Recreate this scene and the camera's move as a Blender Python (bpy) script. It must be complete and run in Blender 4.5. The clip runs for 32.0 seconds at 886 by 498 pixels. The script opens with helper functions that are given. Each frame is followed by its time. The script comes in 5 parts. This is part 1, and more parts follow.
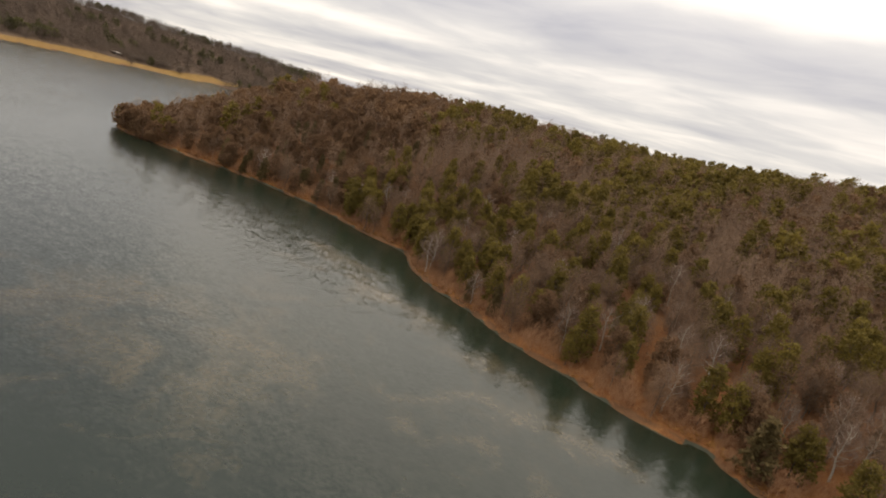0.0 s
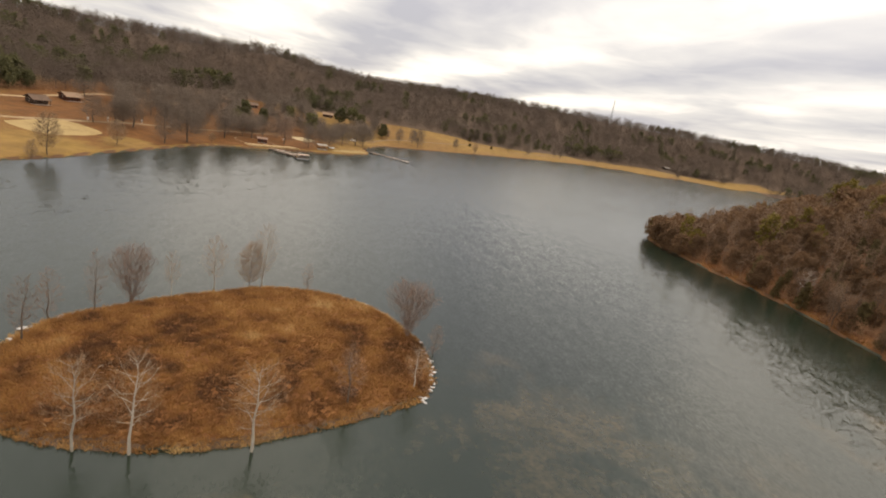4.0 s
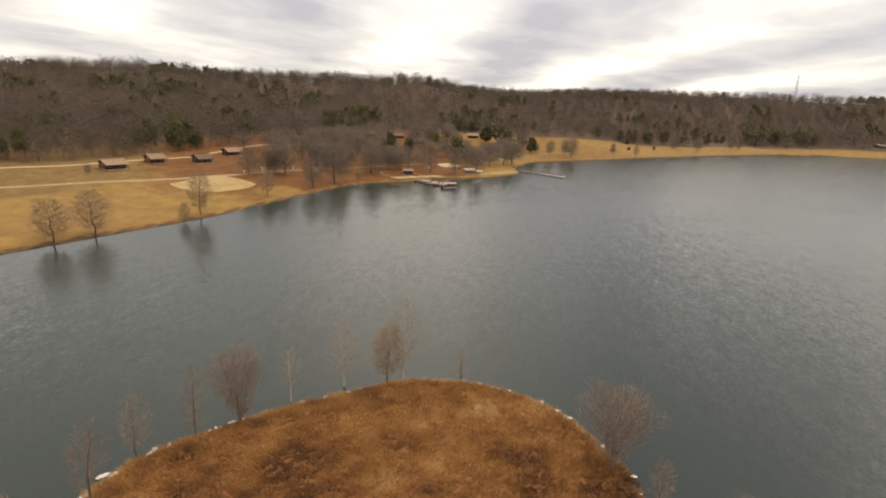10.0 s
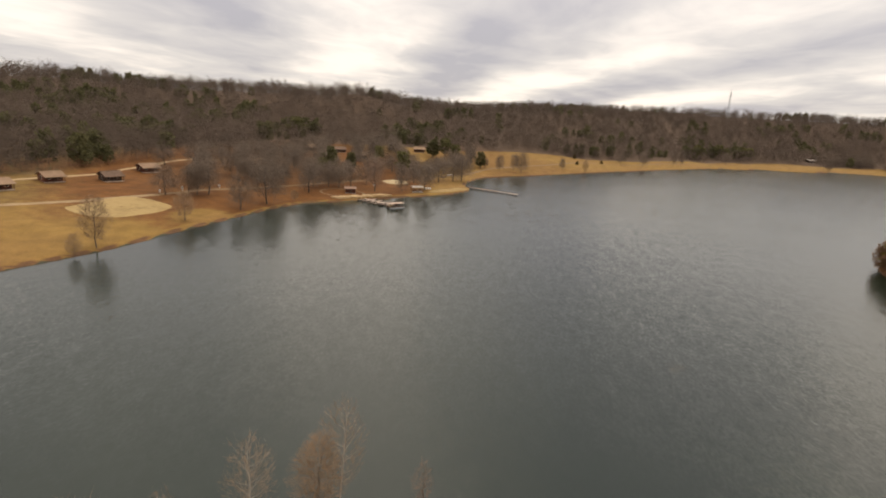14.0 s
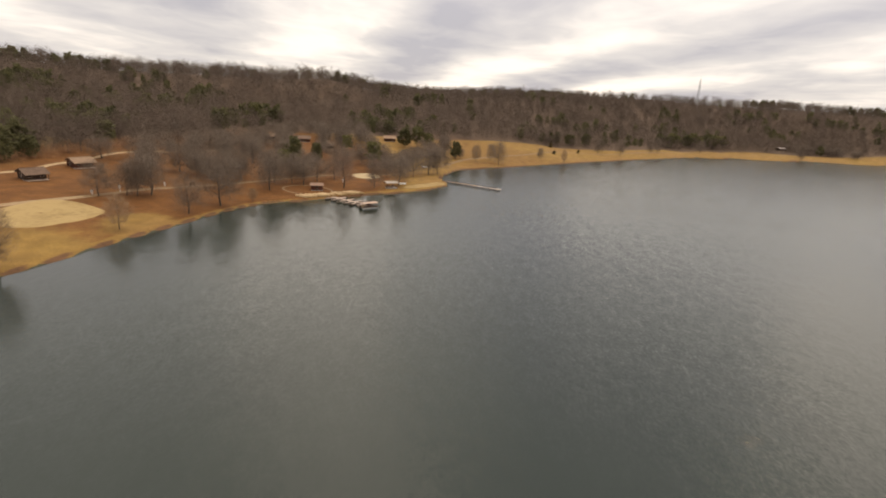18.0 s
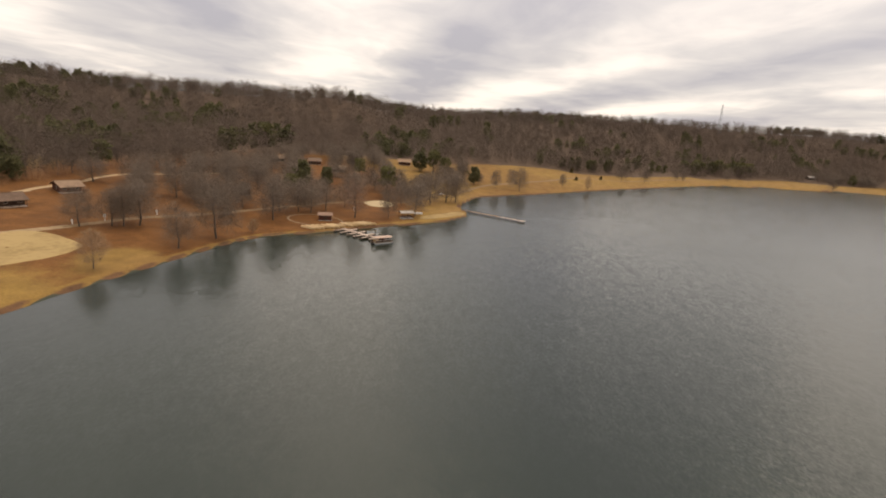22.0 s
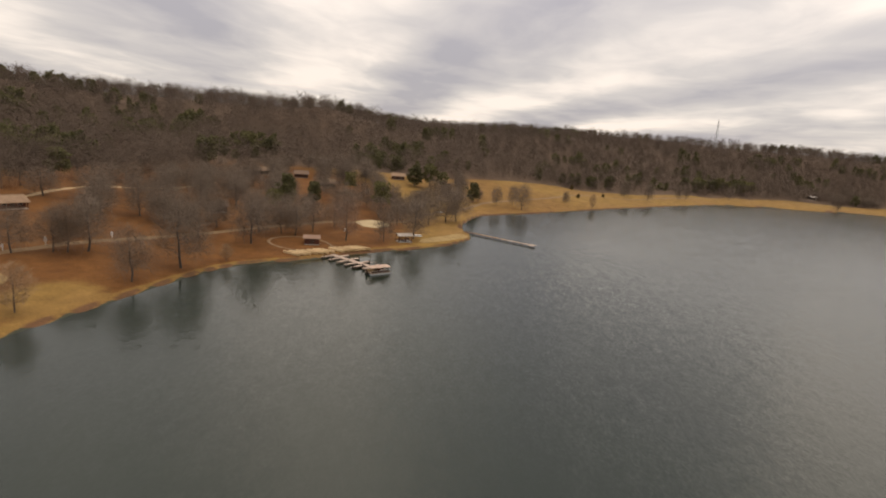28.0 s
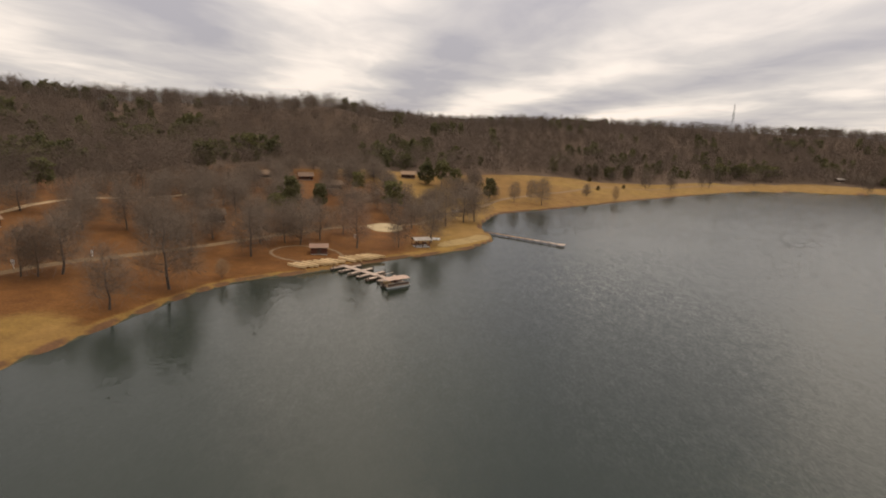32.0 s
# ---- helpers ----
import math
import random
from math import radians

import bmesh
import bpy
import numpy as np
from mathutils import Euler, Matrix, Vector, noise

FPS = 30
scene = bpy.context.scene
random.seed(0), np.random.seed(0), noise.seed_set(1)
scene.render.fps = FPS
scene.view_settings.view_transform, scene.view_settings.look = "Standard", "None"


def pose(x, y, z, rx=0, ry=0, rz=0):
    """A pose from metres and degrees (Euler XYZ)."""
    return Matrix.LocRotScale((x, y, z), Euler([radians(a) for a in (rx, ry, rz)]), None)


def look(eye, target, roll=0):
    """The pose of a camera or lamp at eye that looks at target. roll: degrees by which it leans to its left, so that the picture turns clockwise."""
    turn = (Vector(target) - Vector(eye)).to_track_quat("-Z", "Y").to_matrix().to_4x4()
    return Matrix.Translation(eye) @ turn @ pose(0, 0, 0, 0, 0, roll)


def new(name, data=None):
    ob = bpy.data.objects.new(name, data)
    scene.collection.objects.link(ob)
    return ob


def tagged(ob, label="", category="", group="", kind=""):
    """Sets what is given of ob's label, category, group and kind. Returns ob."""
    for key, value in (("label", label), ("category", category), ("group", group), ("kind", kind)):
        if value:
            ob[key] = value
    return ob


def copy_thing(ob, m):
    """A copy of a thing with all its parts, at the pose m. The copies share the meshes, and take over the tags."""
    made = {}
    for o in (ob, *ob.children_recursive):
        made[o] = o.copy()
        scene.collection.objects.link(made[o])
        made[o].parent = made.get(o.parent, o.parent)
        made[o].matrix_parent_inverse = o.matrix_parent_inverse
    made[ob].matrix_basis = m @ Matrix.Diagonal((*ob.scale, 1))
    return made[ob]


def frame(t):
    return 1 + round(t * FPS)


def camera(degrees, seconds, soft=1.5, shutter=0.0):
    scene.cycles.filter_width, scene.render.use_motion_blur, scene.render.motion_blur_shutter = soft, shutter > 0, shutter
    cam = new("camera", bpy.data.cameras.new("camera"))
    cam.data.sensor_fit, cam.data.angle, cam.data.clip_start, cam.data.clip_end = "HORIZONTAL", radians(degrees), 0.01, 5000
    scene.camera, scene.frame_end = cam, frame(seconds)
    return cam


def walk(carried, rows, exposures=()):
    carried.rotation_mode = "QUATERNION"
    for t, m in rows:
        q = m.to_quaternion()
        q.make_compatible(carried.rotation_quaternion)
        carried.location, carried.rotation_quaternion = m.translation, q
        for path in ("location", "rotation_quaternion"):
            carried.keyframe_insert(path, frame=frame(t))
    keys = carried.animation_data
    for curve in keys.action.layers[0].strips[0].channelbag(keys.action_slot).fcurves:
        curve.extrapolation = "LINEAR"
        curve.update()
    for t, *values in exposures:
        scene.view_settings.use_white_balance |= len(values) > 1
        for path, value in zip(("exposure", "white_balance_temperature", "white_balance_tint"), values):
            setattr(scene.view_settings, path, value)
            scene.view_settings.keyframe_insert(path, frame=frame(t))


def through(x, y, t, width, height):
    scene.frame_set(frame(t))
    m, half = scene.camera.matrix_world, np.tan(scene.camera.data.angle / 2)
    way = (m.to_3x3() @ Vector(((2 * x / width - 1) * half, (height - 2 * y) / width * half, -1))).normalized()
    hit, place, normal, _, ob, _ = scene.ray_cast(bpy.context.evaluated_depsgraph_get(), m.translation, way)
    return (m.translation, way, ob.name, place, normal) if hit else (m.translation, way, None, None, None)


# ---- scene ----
# Flight path: seconds, place, heading (left of north), tilt and roll in degrees.
FLIGHT = [
    (0.0, 2.31, -75.78, 29.06, -60.303, -12.693, 15.656),
    (0.5, 4.95, -75.13, 28.85, -49.645, -13.239, 16.811),
    (1.0, 6.96, -74.15, 28.49, -46.136, -13.481, 18.204),
    (1.5, 8.84, -72.80, 28.52, -36.649, -13.933, 17.735),
    (2.0, 10.13, -70.79, 28.93, -27.104, -14.402, 15.910),
    (2.5, 11.11, -69.36, 29.80, -15.291, -14.864, 12.444),
    (4.5, 12.51, -61.68, 29.28, -4.280, -14.360, 8.173),
    (5.0, 12.64, -60.07, 29.09, 0.888, -14.073, 2.559),
    (5.5, 12.46, -58.38, 29.03, 9.909, -13.958, 0.521),
    (6.0, 12.36, -56.39, 29.01, 20.117, -14.074, 0.515),
    (6.5, 12.20, -54.44, 28.99, 23.185, -14.300, 0.257),
    (7.0, 11.99, -52.57, 28.94, 20.493, -14.756, 1.081),
    (7.5, 11.72, -50.50, 28.89, 18.309, -14.831, 1.623),
    (8.0, 11.36, -48.36, 28.96, 16.330, -14.854, 1.658),
    (8.5, 10.96, -46.48, 29.23, 14.361, -14.888, 1.878),
    (9.0, 10.49, -44.61, 29.38, 12.753, -14.872, 2.000),
    (9.5, 10.05, -42.64, 29.44, 10.947, -14.936, 2.162),
    (10.0, 9.65, -40.72, 29.54, 9.562, -14.994, 2.331),
    (10.5, 9.28, -38.67, 29.44, 8.421, -14.863, 1.995),
    (11.0, 8.94, -36.44, 29.14, 7.505, -14.912, 1.940),
    (11.5, 8.56, -34.13, 29.10, 6.581, -14.819, 2.154),
    (12.0, 8.12, -31.99, 29.35, 6.069, -14.856, 2.385),
    (12.5, 7.72, -29.77, 29.47, 5.361, -14.601, 2.942),
    (13.0, 7.21, -27.72, 29.44, 4.816, -14.321, 3.098),
    (13.5, 6.74, -25.66, 29.32, 4.363, -13.935, 3.039),
    (14.0, 6.07, -23.56, 29.74, 3.791, -13.569, 2.933),
    (14.5, 5.24, -21.79, 29.96, 2.682, -13.780, 3.604),
    (15.0, 4.53, -19.81, 29.83, 1.755, -13.921, 4.036),
    (15.5, 4.38, -18.24, 29.26, 0.921, -14.100, 3.196),
    (17.5, 1.09, -7.12, 30.61, -0.103, -14.870, 2.871),
    (18.0, 0.78, -4.90, 30.60, 0.119, -14.868, 3.244),
    (18.5, 0.28, -2.57, 30.54, -0.290, -14.895, 3.745),
    (19.0, 0.00, 0.00, 30.34, 0.029, -14.726, 3.347),
    (19.5, -0.30, 2.36, 30.47, 0.327, -14.287, 3.598),
    (20.0, -0.73, 4.50, 30.72, 0.546, -13.897, 4.071),
    (20.5, -1.28, 6.63, 30.91, 0.725, -13.720, 4.267),
    (21.0, -1.74, 8.76, 31.15, 0.724, -13.586, 4.510),
    (21.5, -2.04, 10.99, 31.28, 1.005, -13.254, 4.271),
    (22.0, -2.51, 13.06, 31.28, 1.330, -12.883, 4.064),
    (22.5, -3.10, 14.78, 31.28, 1.222, -12.368, 4.407),
    (23.0, -3.44, 16.43, 31.06, 1.497, -11.990, 4.206),
    (23.5, -3.75, 18.15, 30.87, 1.793, -11.718, 3.936),
    (24.0, -4.12, 19.85, 31.08, 2.012, -11.706, 4.059),
    (24.5, -4.49, 21.23, 31.38, 1.568, -12.000, 4.673),
    (25.0, -4.69, 22.97, 31.78, 1.180, -11.710, 4.930),
    (25.5, -5.07, 24.61, 32.04, 1.369, -11.712, 4.508),
    (27.5, -7.29, 31.33, 31.15, 0.551, -11.585, 4.173),
    (28.0, -7.76, 33.38, 30.87, -0.014, -11.551, 5.009),
    (28.5, -8.22, 35.08, 30.60, -0.331, -11.280, 4.693),
    (29.0, -8.73, 37.02, 30.46, -0.346, -11.593, 4.767),
    (29.5, -9.30, 39.04, 30.39, -0.535, -11.654, 5.020),
    (30.0, -9.76, 40.94, 30.15, -0.455, -11.490, 4.475),
    (30.5, -10.24, 42.78, 29.98, -0.172, -11.196, 3.835),
    (31.0, -10.59, 44.59, 29.69, -0.019, -11.289, 3.326),
    (31.5, -11.02, 46.51, 29.48, 0.179, -11.553, 3.038),
    (32.0, -11.19, 48.83, 29.37, 0.863, -11.906, 2.716),
]


def flown(x, y, z, heading, tilt, roll):
    return (Matrix.Translation((x, y, z)) @ Matrix.Rotation(radians(heading), 4, "Z")
            @ Matrix.Rotation(radians(90 + tilt), 4, "X") @ Matrix.Rotation(radians(roll), 4, "Z"))


cam = camera(77.521, 32.0, soft=1.9)
walk(cam, [(row[0], flown(*row[1:])) for row in FLIGHT],
     exposures=[(0, 0.05, 7050, 11), (1, 0.10, 7050, 11), (6, 0.20, 7100, 11), (11, 0.22, 7150, 11), (13, 0.10, 7150, 12), (15, 0.0, 7200, 13), (17.5, 0.09, 7200, 13),
                (20, 0.12, 7250, 14), (24, -0.13, 7200, 14), (32, -0.18, 7200, 14)])
# ---- end of path ----
# ---- world, sun and exposure ----
SUN_UP, SUN_TURN = radians(66), radians(38)   # behind the overcast, to the north-east
world = bpy.data.worlds.new("overcast_sky")
scene.world = world
world.use_nodes = True
wn, wl = world.node_tree.nodes, world.node_tree.links
wn.clear()


def wnode(kind, **values):
    n = wn.new(kind)
    for key, value in values.items():
        if key in n.inputs:
            n.inputs[key].default_value = value
    return n


def wmath(op, a, b=None, c=None):
    n = wn.new("ShaderNodeMath")
    n.operation = op
    for i, v in enumerate((a, b, c)):
        if v is None:
            continue
        if isinstance(v, (int, float)):
            n.inputs[i].default_value = v
        else:
            wl.new(v, n.inputs[i])
    return n.outputs[0]


coord = wnode("ShaderNodeTexCoord")
sep = wnode("ShaderNodeSeparateXYZ")
wl.new(coord.outputs["Generated"], sep.inputs[0])
# height capped so that rolls added above the view darken and brighten the lake
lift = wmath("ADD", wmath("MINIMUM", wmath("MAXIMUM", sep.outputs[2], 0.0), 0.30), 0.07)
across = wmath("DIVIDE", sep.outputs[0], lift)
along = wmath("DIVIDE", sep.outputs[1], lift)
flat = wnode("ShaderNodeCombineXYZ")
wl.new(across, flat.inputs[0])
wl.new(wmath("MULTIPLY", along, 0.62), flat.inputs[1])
warp = wnode("ShaderNodeTexNoise", Scale=0.55, Detail=3.0, Roughness=0.5)
wl.new(flat.outputs[0], warp.inputs["Vector"])
broad = wnode("ShaderNodeTexNoise", Scale=0.62, Detail=4.0, Roughness=0.48, Distortion=0.35)
wl.new(flat.outputs[0], broad.inputs["Vector"])
fine = wnode("ShaderNodeTexNoise", Scale=1.9, Detail=6.0, Roughness=0.55, Distortion=0.5)
wl.new(flat.outputs[0], fine.inputs["Vector"])
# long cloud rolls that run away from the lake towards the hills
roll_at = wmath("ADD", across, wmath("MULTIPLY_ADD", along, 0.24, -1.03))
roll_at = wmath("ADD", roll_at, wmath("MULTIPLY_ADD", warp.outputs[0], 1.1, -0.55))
# weakened to west and east, to set how bright the lake is there
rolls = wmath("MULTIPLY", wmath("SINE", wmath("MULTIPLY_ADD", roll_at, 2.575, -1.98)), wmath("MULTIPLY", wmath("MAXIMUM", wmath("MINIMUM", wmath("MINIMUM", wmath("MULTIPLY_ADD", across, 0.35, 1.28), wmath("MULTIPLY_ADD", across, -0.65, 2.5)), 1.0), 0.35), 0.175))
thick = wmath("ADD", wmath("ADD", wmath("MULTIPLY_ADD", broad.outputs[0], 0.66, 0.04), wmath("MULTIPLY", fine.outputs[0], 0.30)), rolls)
# an overcast sky grows brighter towards the zenith
zenith = wmath("MULTIPLY_ADD", wmath("MAXIMUM", wmath("SUBTRACT", sep.outputs[2], 0.12), 0.0), 1.1, 1.0)
# a glow added round the sun, above the view, to brighten the eastern water
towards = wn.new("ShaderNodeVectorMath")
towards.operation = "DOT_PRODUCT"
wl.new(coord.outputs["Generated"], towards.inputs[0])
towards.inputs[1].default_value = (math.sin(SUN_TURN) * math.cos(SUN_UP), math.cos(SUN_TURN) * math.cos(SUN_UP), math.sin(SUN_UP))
added_glow = wmath("POWER", wmath("MAXIMUM", towards.outputs["Value"], 0.0), 5.0)
zenith = wmath("MULTIPLY", zenith, wmath("MULTIPLY_ADD", added_glow, 0.35, 1.0))
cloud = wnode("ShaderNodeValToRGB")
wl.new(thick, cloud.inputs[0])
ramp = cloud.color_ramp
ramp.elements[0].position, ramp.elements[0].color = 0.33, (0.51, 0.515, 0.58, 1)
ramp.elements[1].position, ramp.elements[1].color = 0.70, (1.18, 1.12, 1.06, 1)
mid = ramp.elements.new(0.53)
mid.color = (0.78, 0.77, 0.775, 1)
sky = wnode("ShaderNodeTexSky")
sky.sky_type, sky.sun_disc, sky.sun_elevation, sky.sun_rotation = "NISHITA", False, SUN_UP, SUN_TURN
sky_back, cloud_back, mixed = wnode("ShaderNodeBackground", Strength=0.08), wnode("ShaderNodeBackground", Strength=1.0), wnode("ShaderNodeMixShader", Fac=0.88)
wl.new(sky.outputs[0], sky_back.inputs[0])
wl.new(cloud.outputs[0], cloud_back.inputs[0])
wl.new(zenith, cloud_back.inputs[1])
wl.new(sky_back.outputs[0], mixed.inputs[1])
wl.new(cloud_back.outputs[0], mixed.inputs[2])
wl.new(mixed.outputs[0], wnode("ShaderNodeOutputWorld").inputs[0])

sun_data = bpy.data.lights.new("sun", "SUN")
sun_data.energy, sun_data.angle, sun_data.color = 0.6, radians(30), (1.0, 0.95, 0.88)
sun = new("sun", sun_data)
sun.matrix_world = look(Vector((math.sin(SUN_TURN), math.cos(SUN_TURN), math.tan(SUN_UP))) * 100, (0, 0, 0))

# ---- materials ----


class Mat:
    """A small builder of node materials."""

    def __init__(self, name, rough=0.8, metal=0.0):
        self.m = bpy.data.materials.new(name)
        self.m.use_nodes = True
        self.n, self.l = self.m.node_tree.nodes, self.m.node_tree.links
        self.b = self.n["Principled BSDF"]
        self.b.inputs["Roughness"].default_value, self.b.inputs["Metallic"].default_value = rough, metal
        self.b.inputs["Specular IOR Level"].default_value = 0.25

    def add(self, kind, **values):
        n = self.n.new(kind)
        for key, value in values.items():
            n.inputs[key].default_value = value
        return n

    def noise(self, scale, detail=4.0, rough=0.55, stretch=None, distortion=0.0):
        at = self.add("ShaderNodeNewGeometry").outputs["Position"]
        if stretch:
            mp = self.add("ShaderNodeMapping")
            mp.inputs["Scale"].default_value = stretch
            self.l.new(at, mp.inputs[0])
            at = mp.outputs[0]
        n = self.add("ShaderNodeTexNoise", Scale=scale, Detail=detail, Roughness=rough, Distortion=distortion)
        self.l.new(at, n.inputs["Vector"])
        return n.outputs[0]

    def math(self, op, a, b=None, c=None, clamp=False):
        n = self.n.new("ShaderNodeMath")
        n.operation, n.use_clamp = op, clamp
        for i, v in enumerate((a, b, c)):
            if v is None:
                continue
            if isinstance(v, (int, float)):
                n.inputs[i].default_value = v
            else:
                self.l.new(v, n.inputs[i])
        return n.outputs[0]

    def ramp(self, fac, *stops):
        n = self.n.new("ShaderNodeValToRGB")
        self.l.new(fac, n.inputs[0])
        r = n.color_ramp
        while len(r.elements) < len(stops):
            r.elements.new(0.5)
        for e, (at, c) in zip(r.elements, stops):
            e.position, e.color = at, (*c, 1) if len(c) == 3 else c
        return n.outputs[0]

    def mix(self, fac, a, b, how="MIX"):
        n = self.n.new("ShaderNodeMix")
        n.data_type, n.blend_type = "RGBA", how
        for socket, v in ((n.inputs["Factor"], fac), (n.inputs["A"], a), (n.inputs["B"], b)):
            pass
        for i, v in ((0, fac), (6, a), (7, b)):
            if isinstance(v, (int, float)):
                n.inputs[i].default_value = v
            elif isinstance(v, tuple):
                n.inputs[i].default_value = (*v, 1)
            else:
                self.l.new(v, n.inputs[i])
        return n.outputs[2]

    def attr(self, name):
        n = self.n.new("ShaderNodeAttribute")
        n.attribute_name = name
        return n.outputs["Fac"]

    def random(self):
        return self.n.new("ShaderNodeObjectInfo").outputs["Random"]

    def island(self):
        return self.n.new("ShaderNodeNewGeometry").outputs["Random Per Island"]

    def colour(self, c):
        if isinstance(c, tuple):
            self.b.inputs["Base Color"].default_value = (*c, 1)
        else:
            self.l.new(c, self.b.inputs["Base Color"])
        return self

    def tufted(self, up=0.9):
        """Fine sprays shade as one soft mass that faces the sky."""
        n = self.n.new("ShaderNodeVectorMath")
        n.operation = "ADD"
        n.inputs[1].default_value = (0, 0, up)
        self.l.new(self.add("ShaderNodeNewGeometry").outputs["Normal"], n.inputs[0])
        unit_ = self.n.new("ShaderNodeVectorMath")
        unit_.operation = "NORMALIZE"
        self.l.new(n.outputs[0], unit_.inputs[0])
        self.l.new(unit_.outputs[0], self.b.inputs["Normal"])
        return self

    def bump(self, height, strength=0.5, distance=0.05):
        n = self.add("ShaderNodeBump", Strength=strength, Distance=distance)
        self.l.new(height, n.inputs["Height"])
        self.l.new(n.outputs[0], self.b.inputs["Normal"])
        return self


def two_tone(name, dark, light, scale, rough=0.85, bump=0.3, fine=None, vary=0.35, metal=0.0):
    """Grain at two scales between two tones, with a shift from piece to piece."""
    m = Mat(name, rough, metal)
    grain = m.math("MULTIPLY_ADD", m.noise(fine or scale * 6), 0.45, m.math("MULTIPLY", m.noise(scale), 0.55))
    tone = m.math("ADD", grain, m.math("MULTIPLY_ADD", m.random(), vary, -vary / 2))
    m.colour(m.ramp(tone, (0.3, dark), (0.7, light)))
    m.bump(grain, bump)
    return m.m


def foliage(name, dark, light, through=0.35):
    """Leaf tufts: tone by tree and by tuft; some light passes through the needles."""
    m = Mat(name, 0.75)
    tone = m.math("ADD", m.math("MULTIPLY", m.island(), 0.45), m.math("MULTIPLY", m.attr("tone"), 0.3))
    tone = m.math("ADD", tone, m.math("MULTIPLY", m.random(), 0.25))
    c = m.ramp(tone, (0.1, dark), (0.9, light))
    m.colour(c)
    glow, both_ = m.add("ShaderNodeBsdfTranslucent"), m.add("ShaderNodeMixShader", Fac=through)
    m.l.new(c, glow.inputs[0])
    m.l.new(m.b.outputs[0], both_.inputs[1])
    m.l.new(glow.outputs[0], both_.inputs[2])
    m.l.new(both_.outputs[0], m.n["Material Output"].inputs[0])
    m.tufted(0.7)
    return m.m


def bark(name, dark, light):
    m = Mat(name, 0.9)
    tone = m.math("ADD", m.math("MULTIPLY", m.noise(3.0, stretch=(1, 1, 0.3)), 0.55),
                  m.math("MULTIPLY_ADD", m.attr("tone"), 0.3, m.math("MULTIPLY", m.random(), 0.15)))
    m.colour(m.ramp(tone, (0.2, dark), (0.8, light)))
    m.tufted()
    return m.m


GREY_TWIG = bark("grey_brown_twigs", (0.078, 0.055, 0.038), (0.195, 0.141, 0.100))
BROWN_TWIG = bark("brown_twigs", (0.128, 0.074, 0.042), (0.315, 0.188, 0.105))
HILL_TWIG = bark("hill_twigs", (0.066, 0.046, 0.031), (0.138, 0.099, 0.071))
MAUVE_TWIG = bark("mauve_grey_twigs", (0.116, 0.070, 0.041), (0.258, 0.166, 0.104))
WILLOW_TWIG = bark("grey_willow_twigs", (0.135, 0.088, 0.062), (0.30, 0.203, 0.148))
PALE_TWIG = bark("pale_bark", (0.26, 0.225, 0.175), (0.60, 0.53, 0.43))
TAN_TWIG = bark("tan_cypress_twigs", (0.19, 0.122, 0.068), (0.40, 0.265, 0.155))
RUST_TWIG = bark("rust_brown_stalks", (0.16, 0.078, 0.038), (0.36, 0.195, 0.100))
RUSSET_TWIG = bark("russet_twigs", (0.15, 0.092, 0.060), (0.38, 0.245, 0.165))
OAK_TWIG = bark("grey_oak_twigs", (0.116, 0.085, 0.060), (0.266, 0.201, 0.147))
BROWN_BARK = bark("dark_bark", (0.05, 0.038, 0.03), (0.16, 0.125, 0.1))
PINE_LEAF = foliage("olive_pine_needles", (0.110, 0.082, 0.016), (0.280, 0.206, 0.042), 0.42)
WITHERED_LEAF = foliage("withered_brown_leaves", (0.115, 0.064, 0.031), (0.29, 0.170, 0.088), 0.4)
DARK_LEAF = foliage("dark_conifer_needles", (0.074, 0.070, 0.029), (0.165, 0.150, 0.064), 0.42)
FIELD_LEAF = foliage("olive_green_needles", (0.084, 0.080, 0.030), (0.23, 0.205, 0.078), 0.45)
CEDAR_LEAF = foliage("bronze_cedar_needles", (0.095, 0.068, 0.026), (0.21, 0.150, 0.058))


